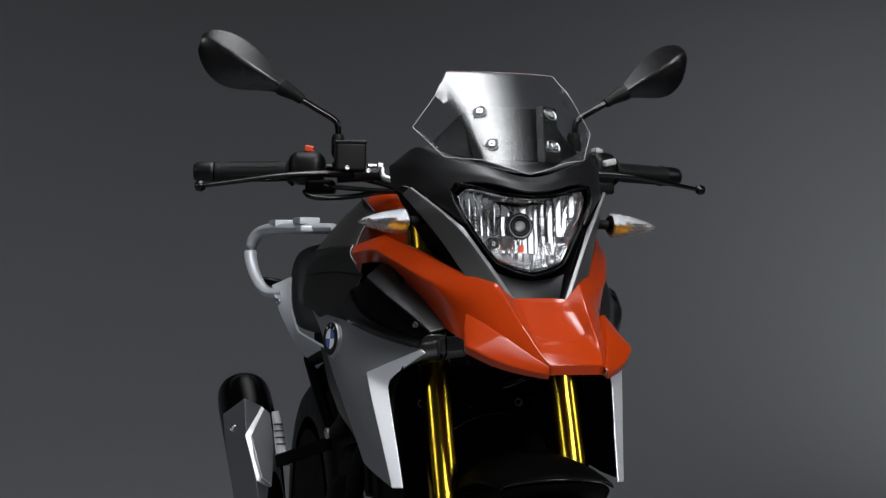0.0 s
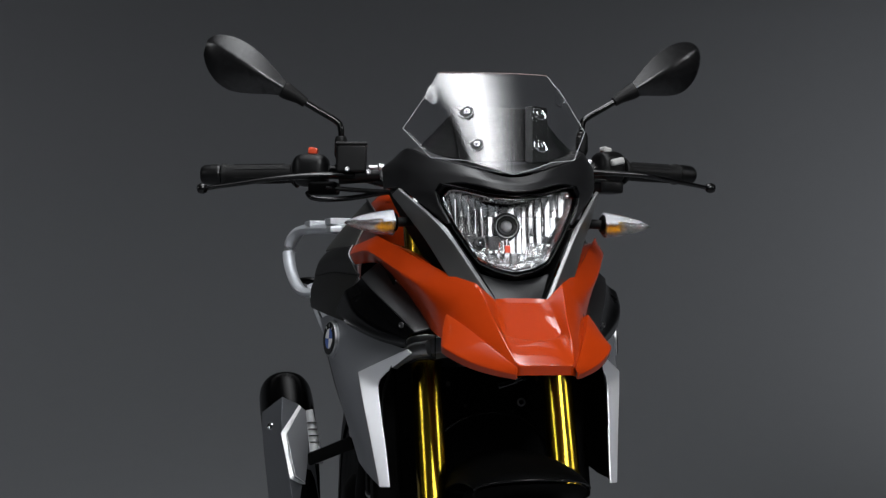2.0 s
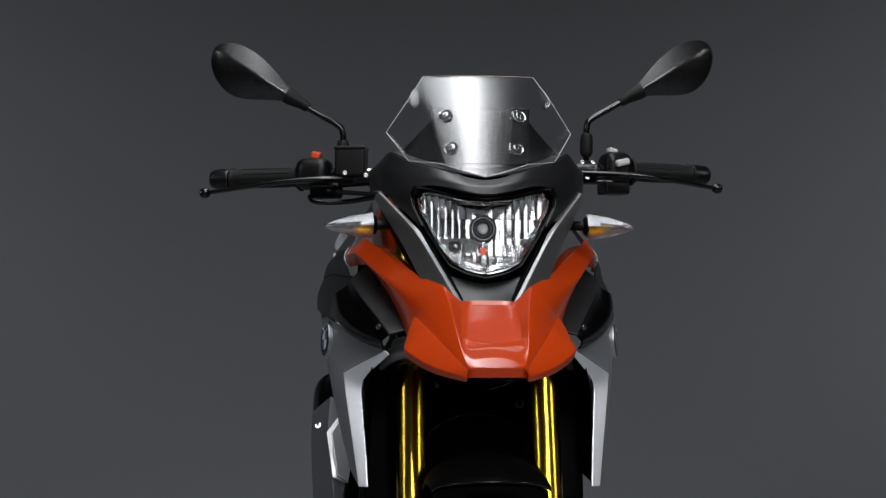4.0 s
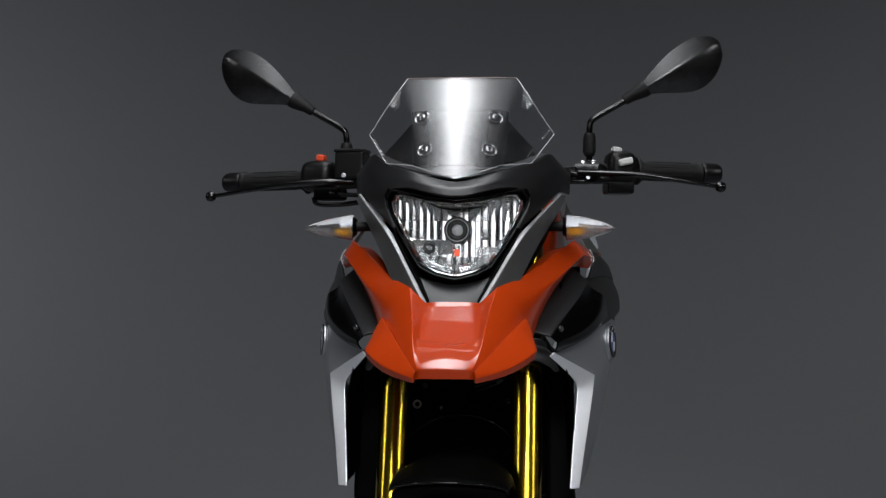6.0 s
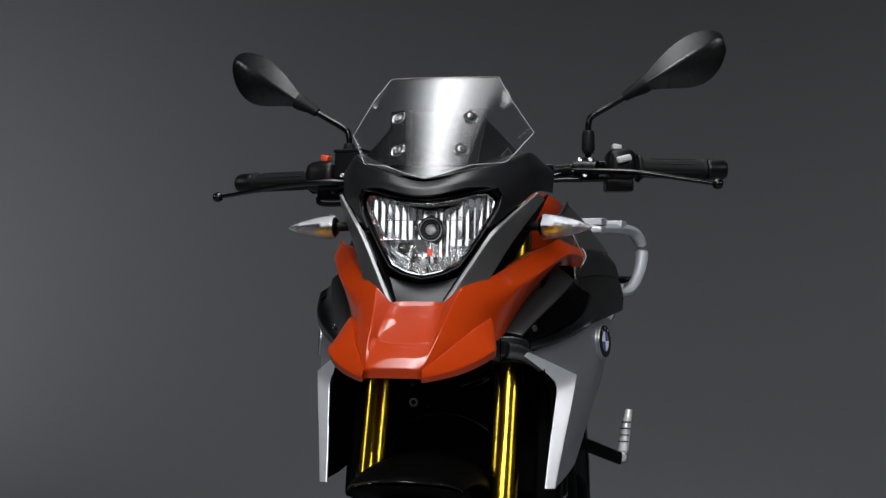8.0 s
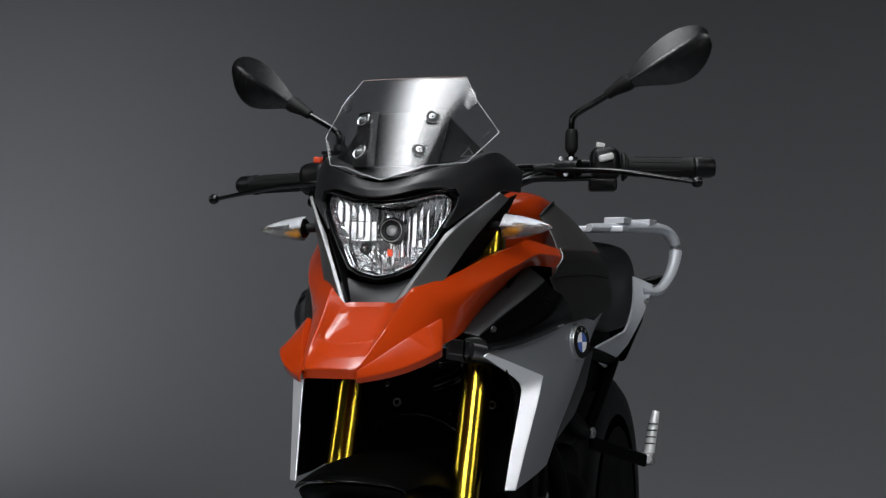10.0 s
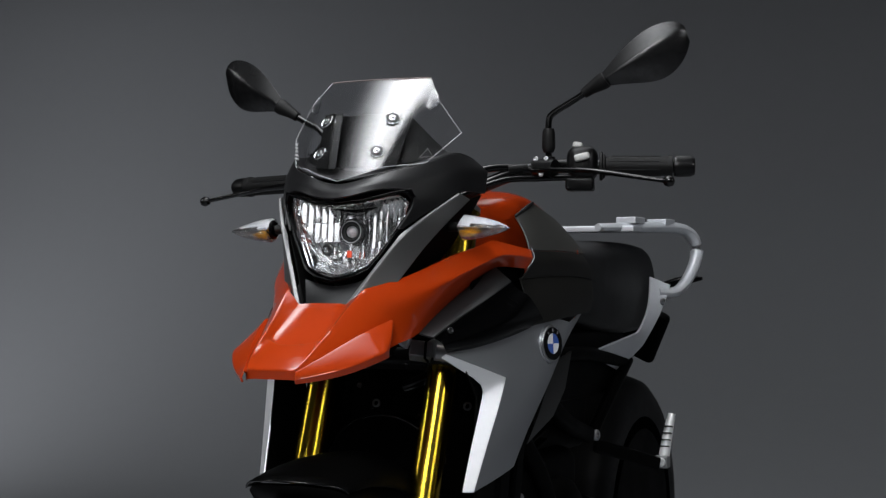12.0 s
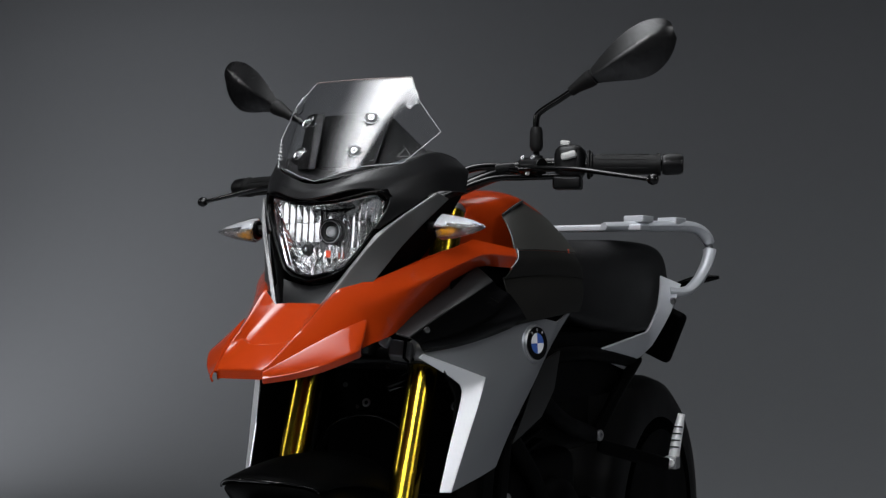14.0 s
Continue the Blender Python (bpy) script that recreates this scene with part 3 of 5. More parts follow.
# -- beak and flanks
def beak():
    # body, from the rear edge under the lamp to the front lip; each row runs from the centre over the dish, its foot and the ridge down the side
    rows = [[(0, -0.498, 0.8725), (0.018, -0.498, 0.8725), (0.0265, -0.4978, 0.8723), (0.0395, -0.505, 0.8712), (0.0645, -0.4955, 0.894), (0.094, -0.489, 0.871), (0.104, -0.474, 0.846), (0.114, -0.470, 0.816)]]
    rows += [[(0, -0.504, 0.8660), (0.020, -0.504, 0.8660), (0.0300, -0.5050, 0.8660), (0.0400, -0.511, 0.8672), (0.0632, -0.503, 0.889), (0.092, -0.496, 0.866), (0.103, -0.482, 0.842), (0.111, -0.478, 0.813)]]
    rows += [[(0, -0.530, 0.8500), (0.022, -0.530, 0.8500), (0.0325, -0.530, 0.8505), (0.0415, -0.532, 0.8540), (0.0585, -0.530, 0.871), (0.086, -0.518, 0.850), (0.098, -0.507, 0.828), (0.103, -0.504, 0.804)]]
    rows += [[(0, -0.563, 0.8275), (0.024, -0.562, 0.8280), (0.0360, -0.560, 0.8312), (0.0430, -0.560, 0.8345), (0.0542, -0.558, 0.849), (0.0785, -0.548, 0.833), (0.0895, -0.539, 0.811), (0.0945, -0.534, 0.789)]]
    rows += [[(0, -0.600, 0.8070), (0.020, -0.596, 0.8090), (0.0335, -0.583, 0.8170), (0.0430, -0.581, 0.8205), (0.0510, -0.582, 0.8335), (0.072, -0.574, 0.818), (0.082, -0.565, 0.798), (0.086, -0.560, 0.778)]]
    rows += [[(0, -0.608, 0.8145), (0.022, -0.603, 0.8158), (0.0380, -0.591, 0.8195), (0.0455, -0.590, 0.8220), (0.0500, -0.596, 0.8255), (0.068, -0.588, 0.811), (0.076, -0.580, 0.793), (0.080, -0.575, 0.775)]]
    rows += [[(0, -0.636, 0.7998), (0.022, -0.635, 0.7998), (0.0340, -0.632, 0.8000), (0.0415, -0.628, 0.8015), (0.0470, -0.624, 0.8045), (0.058, -0.617, 0.797), (0.064, -0.610, 0.783), (0.068, -0.605, 0.770)]]
    rows += [[(0, -0.661, 0.7825), (0.022, -0.6605, 0.7825), (0.0315, -0.6595, 0.7820), (0.0365, -0.658, 0.7815), (0.0405, -0.655, 0.7820), (0.046, -0.650, 0.780), (0.049, -0.645, 0.772), (0.052, -0.640, 0.765)]]
    rows += [[(0, -0.658, 0.7680), (0.022, -0.6575, 0.7680), (0.0320, -0.6565, 0.7680), (0.0365, -0.655, 0.7675), (0.0395, -0.652, 0.767), (0.043, -0.650, 0.766), (0.046, -0.643, 0.765), (0.048, -0.638, 0.764)]]
    v = [p for row in rows for p in row]
    f = grid_faces(9, 8)
    cr = chain(0, 1, 2, 3, 4, w=0.9) + chain(8, 9, 10, 11, w=0.6) + chain(4, 12, 20, 28, 36, w=0.95) + chain(36, 44, 52, 60, w=0.45) + chain(3, 11, 19, 27, 35, w=0.6)
    cr += chain(40, 41, 42, 43, w=0.9) + chain(32, 33, 34, 35, w=0.75) + chain(18, 26, 34, w=0.35) + chain(56, 57, 58, 59, 60, w=0.8) + chain(64, 65, 66, 67, 68, w=0.8)
    # flanks, back to the trim line beside the tank
    n = len(v)
    v += [(0.106, -0.430, 0.912), (0.133, -0.431, 0.888), (0.127, -0.423, 0.860), (0.119, -0.418, 0.824),
          (0.142, -0.350, 0.943), (0.166, -0.350, 0.920), (0.151, -0.348, 0.895), (0.132, -0.352, 0.868),
          (0.180, -0.275, 0.972), (0.196, -0.269, 0.950), (0.184, -0.260, 0.939), (0.173, -0.250, 0.932),
          (0.205, -0.168, 0.959), (0.212, -0.176, 0.946), (0.209, -0.182, 0.936), (0.204, -0.189, 0.928)]
    f += [(4 + c, 5 + c, n + 1 + c, n + c) for c in range(3)] + grid_faces(4, 4, n)
    cr += chain(4, n, n + 4, n + 8, n + 12, w=1.0) + chain(n + 1, n + 5, n + 9, n + 13, w=0.6) + chain(n + 8, n + 9, n + 10, n + 11, w=0.35) + chain(n + 12, n + 13, n + 14, n + 15, w=0.7)
    shell("beak", v, f, ORANGE, bike, 0.003, cr, (4, n + 8, n + 12, n + 15), 3, mirror=True, out=(0, -0.6, 1), label="glossy orange beak and side panels running back to the tank")
    for s in (1, -1):
        # fin on each side: inner skirt, crest, side, lower crease, lower edge, from the tip to the rear
        w = [(0.039, -0.652, 0.777), (0.0415, -0.661, 0.7795), (0.0435, -0.6645, 0.7745), (0.044, -0.6655, 0.7690), (0.0430, -0.6625, 0.7625)]
        w += [(0.049, -0.630, 0.785), (0.0525, -0.632, 0.7915), (0.0625, -0.634, 0.7830), (0.0715, -0.632, 0.7755), (0.0705, -0.6285, 0.7670)]
        w += [(0.060, -0.600, 0.797), (0.0670, -0.600, 0.8075), (0.0835, -0.601, 0.7970), (0.0985, -0.599, 0.7855), (0.0970, -0.594, 0.7755)]
        w += [(0.074, -0.560, 0.816), (0.0835, -0.558, 0.8265), (0.1020, -0.562, 0.8130), (0.1195, -0.564, 0.8000), (0.1183, -0.558, 0.7895)]
        w += [(0.085, -0.525, 0.828), (0.0970, -0.518, 0.8410), (0.1120, -0.530, 0.8235), (0.1255, -0.547, 0.8050), (0.1240, -0.541, 0.7945)]
        w += [(0.093, -0.490, 0.840), (0.1075, -0.483, 0.8510), (0.1172, -0.507, 0.8290), (0.1232, -0.531, 0.8060), (0.1215, -0.527, 0.7960)]
        w += [(0.093, -0.478, 0.836), (0.1020, -0.476, 0.8440), (0.1090, -0.494, 0.8270), (0.1130, -0.512, 0.8060), (0.1125, -0.510, 0.7970)]
        cr = chain(1, 6, 11, 16, 21, 26, w=0.9) + chain(3, 8, 13, 18, 23, 28, w=0.85) + chain(25, 26, 27, 28, 29, w=0.45) + chain(1, 2, 3, 4, w=0.6)
        shell("beak_fin", w, grid_faces(7, 5), ORANGE, bike, 0.003, cr, (), 3, s=s, out=(0.7, -0.5, 0.8), label="glossy orange side fin of the beak")
        # inward return of the upper edge
        a = [(0.0645, -0.4955, 0.894), (0.106, -0.430, 0.912), (0.140, -0.350, 0.946), (0.180, -0.275, 0.971), (0.205, -0.168, 0.959)]
        b = [(x - d, y + 0.006, z - 0.004) for (x, y, z), d in zip(a, (0.003, 0.008, 0.018, 0.022, 0.022))]
        shell("flank_return", a + b, [(i, i + 1, i + 6, i + 5) for i in range(4)], ORANGE, bike, 0.002, sub=2, s=s, out=(0, 0, 1), corners=(0, 4, 5, 9))
        rod("flank_trim", flip([(0.2065, -0.166, 0.961), (0.2135, -0.174, 0.947), (0.2105, -0.180, 0.936), (0.2055, -0.187, 0.928)], s), 0.0007, STEEL, bike, 3, 8)


beak()


# -- side scoops, silver wings, badge, tank panels
def sides():
    for s in (1, -1):
        # black scoop: trim edge, grille hollow, lower lobe and its underside, each from the front to the rear
        edge = [(0.1420, -0.420, 0.822), (0.1640, -0.365, 0.853), (0.1880, -0.306, 0.881), (0.2020, -0.249, 0.907)]
        v = edge + [(0.1500, -0.407, 0.816), (0.1745, -0.351, 0.838), (0.2025, -0.292, 0.866), (0.2065, -0.238, 0.8955)]
        v += [(0.1545, -0.408, 0.812), (0.1860, -0.347, 0.826), (0.2225, -0.284, 0.852), (0.2260, -0.236, 0.886), (0.1540, -0.401, 0.803), (0.1890, -0.342, 0.808), (0.2260, -0.268, 0.833), (0.2360, -0.214, 0.862)]
        v += [(0.1500, -0.386, 0.797), (0.1800, -0.326, 0.803), (0.2170, -0.248, 0.824), (0.2360, -0.190, 0.844)]
        shell("air_scoop", v, grid_faces(5, 4), GLOSS, bike, 0.003, chain(0, 1, 2, 3, w=0.9) + chain(8, 9, 10, 11, w=0.5) + chain(2, 6, 10, w=0.2), (0, 3), 2, s=s, out=(1, -0.6, 0.1), label="satin black air scoop with a hollow grille")
        v = [(0.1190, -0.420, 0.828), (0.1310, -0.364, 0.866), (0.1500, -0.310, 0.896), (0.1760, -0.252, 0.930)] + [(x + 0.0012, y - 0.0012, z) for x, y, z in edge]
        shell("scoop_trim", v, grid_faces(2, 4), TRIM, bike, 0.004, sub=2, s=s, corners=(0, 3, 4, 7), out=(1, -0.7, 0.3), label="dark grey trim along the scoop")
        for k in range(9):
            u = k / 8
            p, q = Vector((0.1700 + 0.0250 * u, -0.350 + 0.080 * u, 0.847 + 0.040 * u)), Vector((0.1840 + 0.0350 * u, -0.344 + 0.080 * u, 0.830 + 0.042 * u))
            rod("grille_slat", flip([tuple(p), tuple(q)], s), 0.0010, MATT, bike, 1, 6)
        bolt((0.1575 * s, -0.3905, 0.8315), (0.75 * s, -0.65, 0.1), 0.0052, bike, SMOKED)
        # silver wing: front blade, its colour lightened for the light it catches, and side
        left = [(0.148, -0.384, 0.795), (0.212, -0.296, 0.757), (0.207, -0.312, 0.714), (0.1985, -0.333, 0.665), (0.187, -0.366, 0.586)]
        right = [(0.255, -0.016, 0.861), (0.250, -0.090, 0.807), (0.238, -0.134, 0.747), (0.218, -0.205, 0.667), (0.205, -0.218, 0.617)]
        top = [left[0], (0.186, -0.318, 0.806), (0.2245, -0.232, 0.8385), (0.2400, -0.150, 0.8500), (0.2520, -0.104, 0.8390), (0.2560, -0.045, 0.8600)]
        v = list(top)
        for a, c in zip(left[1:], right[1:]):
            for k, u in enumerate((0.0, 0.27, 0.52, 0.72, 0.84, 1.0)):
                y, z = a[1] + (c[1] - a[1]) * u, a[2] + (c[2] - a[2]) * u
                p, q = y + 0.2, z - 0.73
                x = 0.2322 + 0.1047 * p + 0.1253 * q - 1.2112 * p * p + 1.9856 * p * q - 1.2095 * q * q
                v.append(a if k == 0 else (c[0] - 0.012, c[1], c[2]) if k == 5 else (x, y, z))
        f = grid_faces(5, 6)
        cr = chain(0, 6, 12, 18, 24, 25, 26, 27, 28, 29, w=1.0) + chain(29, 23, 17, 11, 5, 4, w=0.9) + chain(4, 10, 16, 22, 28, w=0.8) + chain(2, 1, 0, w=0.9)
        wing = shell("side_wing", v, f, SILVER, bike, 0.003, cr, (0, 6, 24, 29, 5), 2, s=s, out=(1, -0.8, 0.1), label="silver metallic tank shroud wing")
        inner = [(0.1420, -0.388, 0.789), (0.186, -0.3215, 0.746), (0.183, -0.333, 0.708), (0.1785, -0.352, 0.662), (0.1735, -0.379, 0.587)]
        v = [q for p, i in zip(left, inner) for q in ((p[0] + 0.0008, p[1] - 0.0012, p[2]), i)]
        shell("wing_blade", v, grid_faces(5, 2), LIT_SILVER, wing, 0.003, chain(2, 3, w=0.35), (0, 1, 2, 8, 9), 2, s=s, rim=0.97, out=(0.4, -1, 0.2), label="silver forward blade of the wing, lightened for the light it catches")
        # black inner panel between beak and radiator
        v = [(0.098, -0.470, 0.862), (0.128, -0.330, 0.890), (0.100, -0.462, 0.822), (0.130, -0.330, 0.818)]
        shell("inner_panel", v, [(0, 1, 3, 2)], MATT, bike, 0.004, sub=0, s=s, out=(1, -0.5, 0), label="black inner panel behind the beak")
        # inner black face behind the blade
        v = [(0.148, -0.382, 0.794), (0.185, -0.318, 0.747), (0.172, -0.372, 0.590), (0.150, -0.30, 0.78), (0.165, -0.24, 0.74), (0.170, -0.25, 0.60)]
        shell("wing_liner", v, [(0, 1, 4, 3), (1, 2, 5, 4)], MATT, bike, 0.003, sub=1, s=s, out=(-1, -0.5, 0), label="black inner liner of the wing")
        # roundel: rim, black ring, four enamel quarters
        n = Vector((0.965 * s, -0.235, 0.06)).normalized()
        c = Vector((0.2415 * s, -0.171, 0.806))
        turned("badge_mount", [(-0.012, 0.0335), (-0.002, 0.0318), (0.0005, 0.0302), (0.0005, 0.028)], tuple(c), tuple(n), SILVER, bike, 40, "raised silver badge seat")
        rim = turned("badge", [(-0.006, 0.0290), (0.002, 0.0290), (0.0035, 0.0282), (0.0035, 0.0266)], c, n, STEEL, bike, 40, "round enamel badge with blue and white quarters")
        turned("badge_ring", [(0.001, 0.0268), (0.0045, 0.0268), (0.0045, 0.0168), (0.001, 0.0168)], c, n, GLOSS, rim, 40, "black enamel ring")
        q = n.to_track_quat("Z", "Y").to_matrix()
        up = (Vector((0, 0, 1)) - n * n.z).normalized()
        for k in (-1, 0, 1):
            way = Matrix.Rotation(radians(38 * k), 3, n) @ up
            p = c + n * 0.0047 + way * 0.0218
            rod("badge_mark", [tuple(p - way * 0.0024), tuple(p + way * 0.0024)], 0.0016, STEEL, rim, 1, 8, 0.4, up=tuple(n))
        for k in range(4):
            bm = bmesh.new()
            low = [bm.verts.new(c + q @ Vector((0, 0, 0.0042)))]
            for j in range(9):
                a = radians(90 * k + 90 * j / 8)
                low.append(bm.verts.new(c + q @ Vector((0.0166 * math.cos(a), 0.0166 * math.sin(a), 0.0042))))
            face = bm.faces.new(low)
            got = bmesh.ops.extrude_face_region(bm, geom=[face])
            bmesh.ops.translate(bm, vec=-n * 0.003, verts=[g for g in got["geom"] if isinstance(g, bmesh.types.BMVert)])
            bmesh.ops.recalc_face_normals(bm, faces=bm.faces)
            finish("badge_quarter", bm, WHITE if k % 2 else BLUE, rim, "white enamel quarter" if k % 2 else "blue enamel quarter", smooth=False)
        # dark grey shoulder and gloss black panel behind the scoop
        v = [(0.2040, -0.163, 0.957), (0.2190, -0.060, 0.960), (0.2300, 0.026, 0.955), (0.2130, -0.180, 0.935), (0.2350, -0.075, 0.945), (0.2460, 0.020, 0.938), (0.2035, -0.206, 0.910), (0.2340, -0.090, 0.920), (0.2530, 0.012, 0.911)]
        shell("tank_shoulder", v, grid_faces(3, 3), TANKGREY, bike, 0.003, chain(3, 4, 5, w=0.25), (0, 2, 6, 8), 2, s=s, out=(1, -0.3, 0.4), label="satin black shoulder below the knee panel")
        v = [(0.2000, -0.206, 0.9135), (0.2305, -0.090, 0.9240), (0.2495, 0.012, 0.9150), (0.2230, -0.224, 0.868), (0.2470, -0.120, 0.880), (0.2640, -0.008, 0.884), (0.2290, -0.222, 0.836), (0.2490, -0.150, 0.846), (0.2620, -0.028, 0.856)]
        shell("tank_side", v, grid_faces(3, 3), TANKGREY, bike, 0.003, (), (0, 2, 6, 8), 2, s=s, out=(1, -0.3, 0.2), label="satin black tank side panel")
        v = [(0.158, -0.310, 0.925), (0.190, -0.160, 0.945), (0.160, -0.310, 0.840), (0.196, -0.150, 0.840)]
        shell("side_liner", v, [(0, 1, 3, 2)], MATT, bike, 0.003, sub=0, s=s, out=(1, -0.4, 0), label="black liner behind the scoop")
        # grey knee panel
        v = [(0.162, -0.125, 1.016), (0.167, -0.055, 1.043), (0.186, 0.005, 1.018), (0.190, -0.150, 0.988), (0.202, -0.045, 0.995), (0.216, 0.030, 0.980), (0.203, -0.166, 0.958), (0.218, -0.060, 0.961), (0.232, 0.030, 0.957)]
        f = [(0, 1, 4, 3), (1, 2, 5, 4), (3, 4, 7, 6), (4, 5, 8, 7)]
        shell("knee_panel", v, f, KNEE, bike, 0.003, (), (0, 1, 2, 6, 8), 2, s=s, out=(1, -0.2, 0.4), label="satin dark grey knee panel of the tank")
        rod("knee_border", flip([(0.1625, -0.1265, 1.0165), (0.1668, -0.088, 1.0335), (0.1675, -0.055, 1.0435)], s), 0.0022, TRIM, bike, 4, 8, label="lighter rolled edge of the knee panel")
        # lower dark panel behind the wing
        v = [(0.236, -0.135, 0.770), (0.246, -0.060, 0.790), (0.226, -0.150, 0.705), (0.228, -0.042, 0.724), (0.205, -0.170, 0.640), (0.214, -0.065, 0.678)]
        v = [(x - 0.006, y, z) for x, y, z in v]
        shell("lower_panel", v, [(0, 1, 3, 2), (2, 3, 5, 4)], TANKGREY, bike, 0.003, (), (0, 1, 4, 5, 3), 2, s=s, out=(1, -0.2, 0), label="dark grey lower side panel")


sides()


def tank():
    rings = []
    for y, top, w, mid in ((-0.20, 1.020, 0.095, 0.96), (-0.15, 1.050, 0.135, 0.97), (-0.06, 1.072, 0.158, 0.98), (0.0, 1.064, 0.164, 0.97), (0.10, 1.030, 0.170, 0.95), (0.20, 0.985, 0.150, 0.92), (0.27, 0.955, 0.12, 0.90)):
        rings.append([Vector((x * w, y, mid + (top - mid) * h)) for x, h in ((-1, -1.2), (-1.0, 0), (-1.0, 0.6), (-0.94, 0.88), (-0.6, 0.99), (0, 1.0), (0.6, 0.99), (0.94, 0.88), (1.0, 0.6), (1.0, 0), (1, -1.2))])
    ob = finish("fuel_tank", loft(rings), ORANGE, bike, "glossy orange fuel tank cover")
    d = ob.modifiers.new("smooth", "SUBSURF")
    d.levels = d.render_levels = 2
    for s in (1,):
        for k in range(3):
            block("decal_bar", ((0.226 + 0.009 * k) * s, 0.012 + 0.004 * k, 0.955 - 0.022 * k), (0.002, 0.012, 0.014), RED, bike, (0, 0, 12 * s), 0.0005, "small red printed mark on the tank")


tank()


# -- turn signals
def turn_signal(s, y=-0.364, z=0.987, x0=0.166, x1=0.2425, parent=bike):
    base = tagged(new("turn_signal"), "clear teardrop turn signal with amber bulb")
    base.parent = parent
    rows = ((0.0, 0.0190, 0.0185), (0.04, 0.0205, 0.0200), (0.25, 0.0185, 0.0185), (0.5, 0.0148, 0.0152), (0.75, 0.0096, 0.0105), (0.92, 0.0046, 0.0056), (1.0, 0.0012, 0.002))
    # section: front crease, top, back, bottom, lower front
    keys = ((-1.20, 0.02), (-0.55, 0.60), (0.25, 1.0), (0.80, 0.75), (1.0, 0.10), (0.75, -0.70), (0.0, -1.0), (-0.70, -0.78), (-1.08, -0.35))

    def ring(u, h, d, k=1.0):
        out = []
        for (ya, za), (yb, zb) in zip(keys, keys[1:] + keys[:1]):
            for w in (0.0, 0.5):
                out.append(Vector(((x0 + (x1 - x0) * u) * s, y + d * k * (ya + (yb - ya) * w), z + 0.002 * (1 - u) + h * k * (za + (zb - za) * w))))
        return out

    ob = finish("lens", loft([ring(*r) for r in rows]), RIBBED, base, "clear ribbed lens")
    k = ob.modifiers.new("thickness", "SOLIDIFY")
    k.thickness, k.offset = 0.0018, -1
    sharp_rim(ob)
    ob.visible_shadow = False
    # metallised back half, and a top inside that stands in for the overhead reflection
    bm = loft([ring(*r, 0.90) for r in rows], False)
    bmesh.ops.delete(bm, geom=[v for v in bm.verts if v.co.z < z + 0.0015 and v.co.y < y + 0.009], context="VERTS")
    finish("reflector", bm, SHIELD, base, "silvered reflector, its top giving the lens highlight")
    turned("bulb", [(0, 0.0065), (0.008, 0.0078), (0.018, 0.0068), (0.026, 0.0020)], ((x0 + 0.003) * s, y - 0.004, z - 0.005), (s, 0, 0), AMBER, base, 16, "amber bulb")
    turned("end_cap", [(0, 0.012), (0.004, 0.0155), (0.006, 0.0155)], ((x0 - 0.005) * s, y, z + 0.002), (s, 0, 0), GLOSS, base, 20)
    rod("stalk", flip([(0.120, y + 0.03, z + 0.004), (0.150, y + 0.006, z + 0.003), (0.163, y, z + 0.002)], s), 0.0075, RUBBER, base, 3, 12, label="black rubber stalk")


for side in (1, -1):
    turn_signal(side)


# -- fork, clamps, fender, front wheel
def wheel(name, x, y, z, r, width, rim_r, label):
    w = tagged(new(name), label)
    w.parent = bike
    prof = [(-0.5, 0.72), (-0.5, 0.80), (-0.47, 0.90), (-0.36, 0.965), (-0.18, 0.995), (0, 1.0), (0.18, 0.995), (0.36, 0.965), (0.47, 0.90), (0.5, 0.80), (0.5, 0.72)]
    n = 64
    rings = [[Vector((x + a * width, y + r * q * math.cos(2 * math.pi * k / n), z + r * q * math.sin(2 * math.pi * k / n))) for a, q in prof] for k in range(n)]
    bm = bmesh.new()
    made = [[bm.verts.new(p) for p in ring] for ring in rings]
    for k in range(n):
        a, b = made[k], made[(k + 1) % n]
        for i in range(len(prof) - 1):
            bm.faces.new((a[i], a[i + 1], b[i + 1], b[i]))
    bmesh.ops.recalc_face_normals(bm, faces=bm.faces)
    finish("tyre", bm, RUBBER, w, "black rubber tyre")
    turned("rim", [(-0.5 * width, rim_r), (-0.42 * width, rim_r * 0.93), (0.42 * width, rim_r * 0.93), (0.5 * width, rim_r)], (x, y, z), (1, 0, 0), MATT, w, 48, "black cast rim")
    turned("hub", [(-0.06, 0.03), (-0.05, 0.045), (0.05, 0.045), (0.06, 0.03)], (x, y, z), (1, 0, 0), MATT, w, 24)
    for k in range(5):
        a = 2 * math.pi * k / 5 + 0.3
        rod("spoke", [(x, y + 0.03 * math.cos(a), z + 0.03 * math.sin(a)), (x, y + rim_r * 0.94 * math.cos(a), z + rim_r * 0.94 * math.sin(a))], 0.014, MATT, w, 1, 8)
    return w


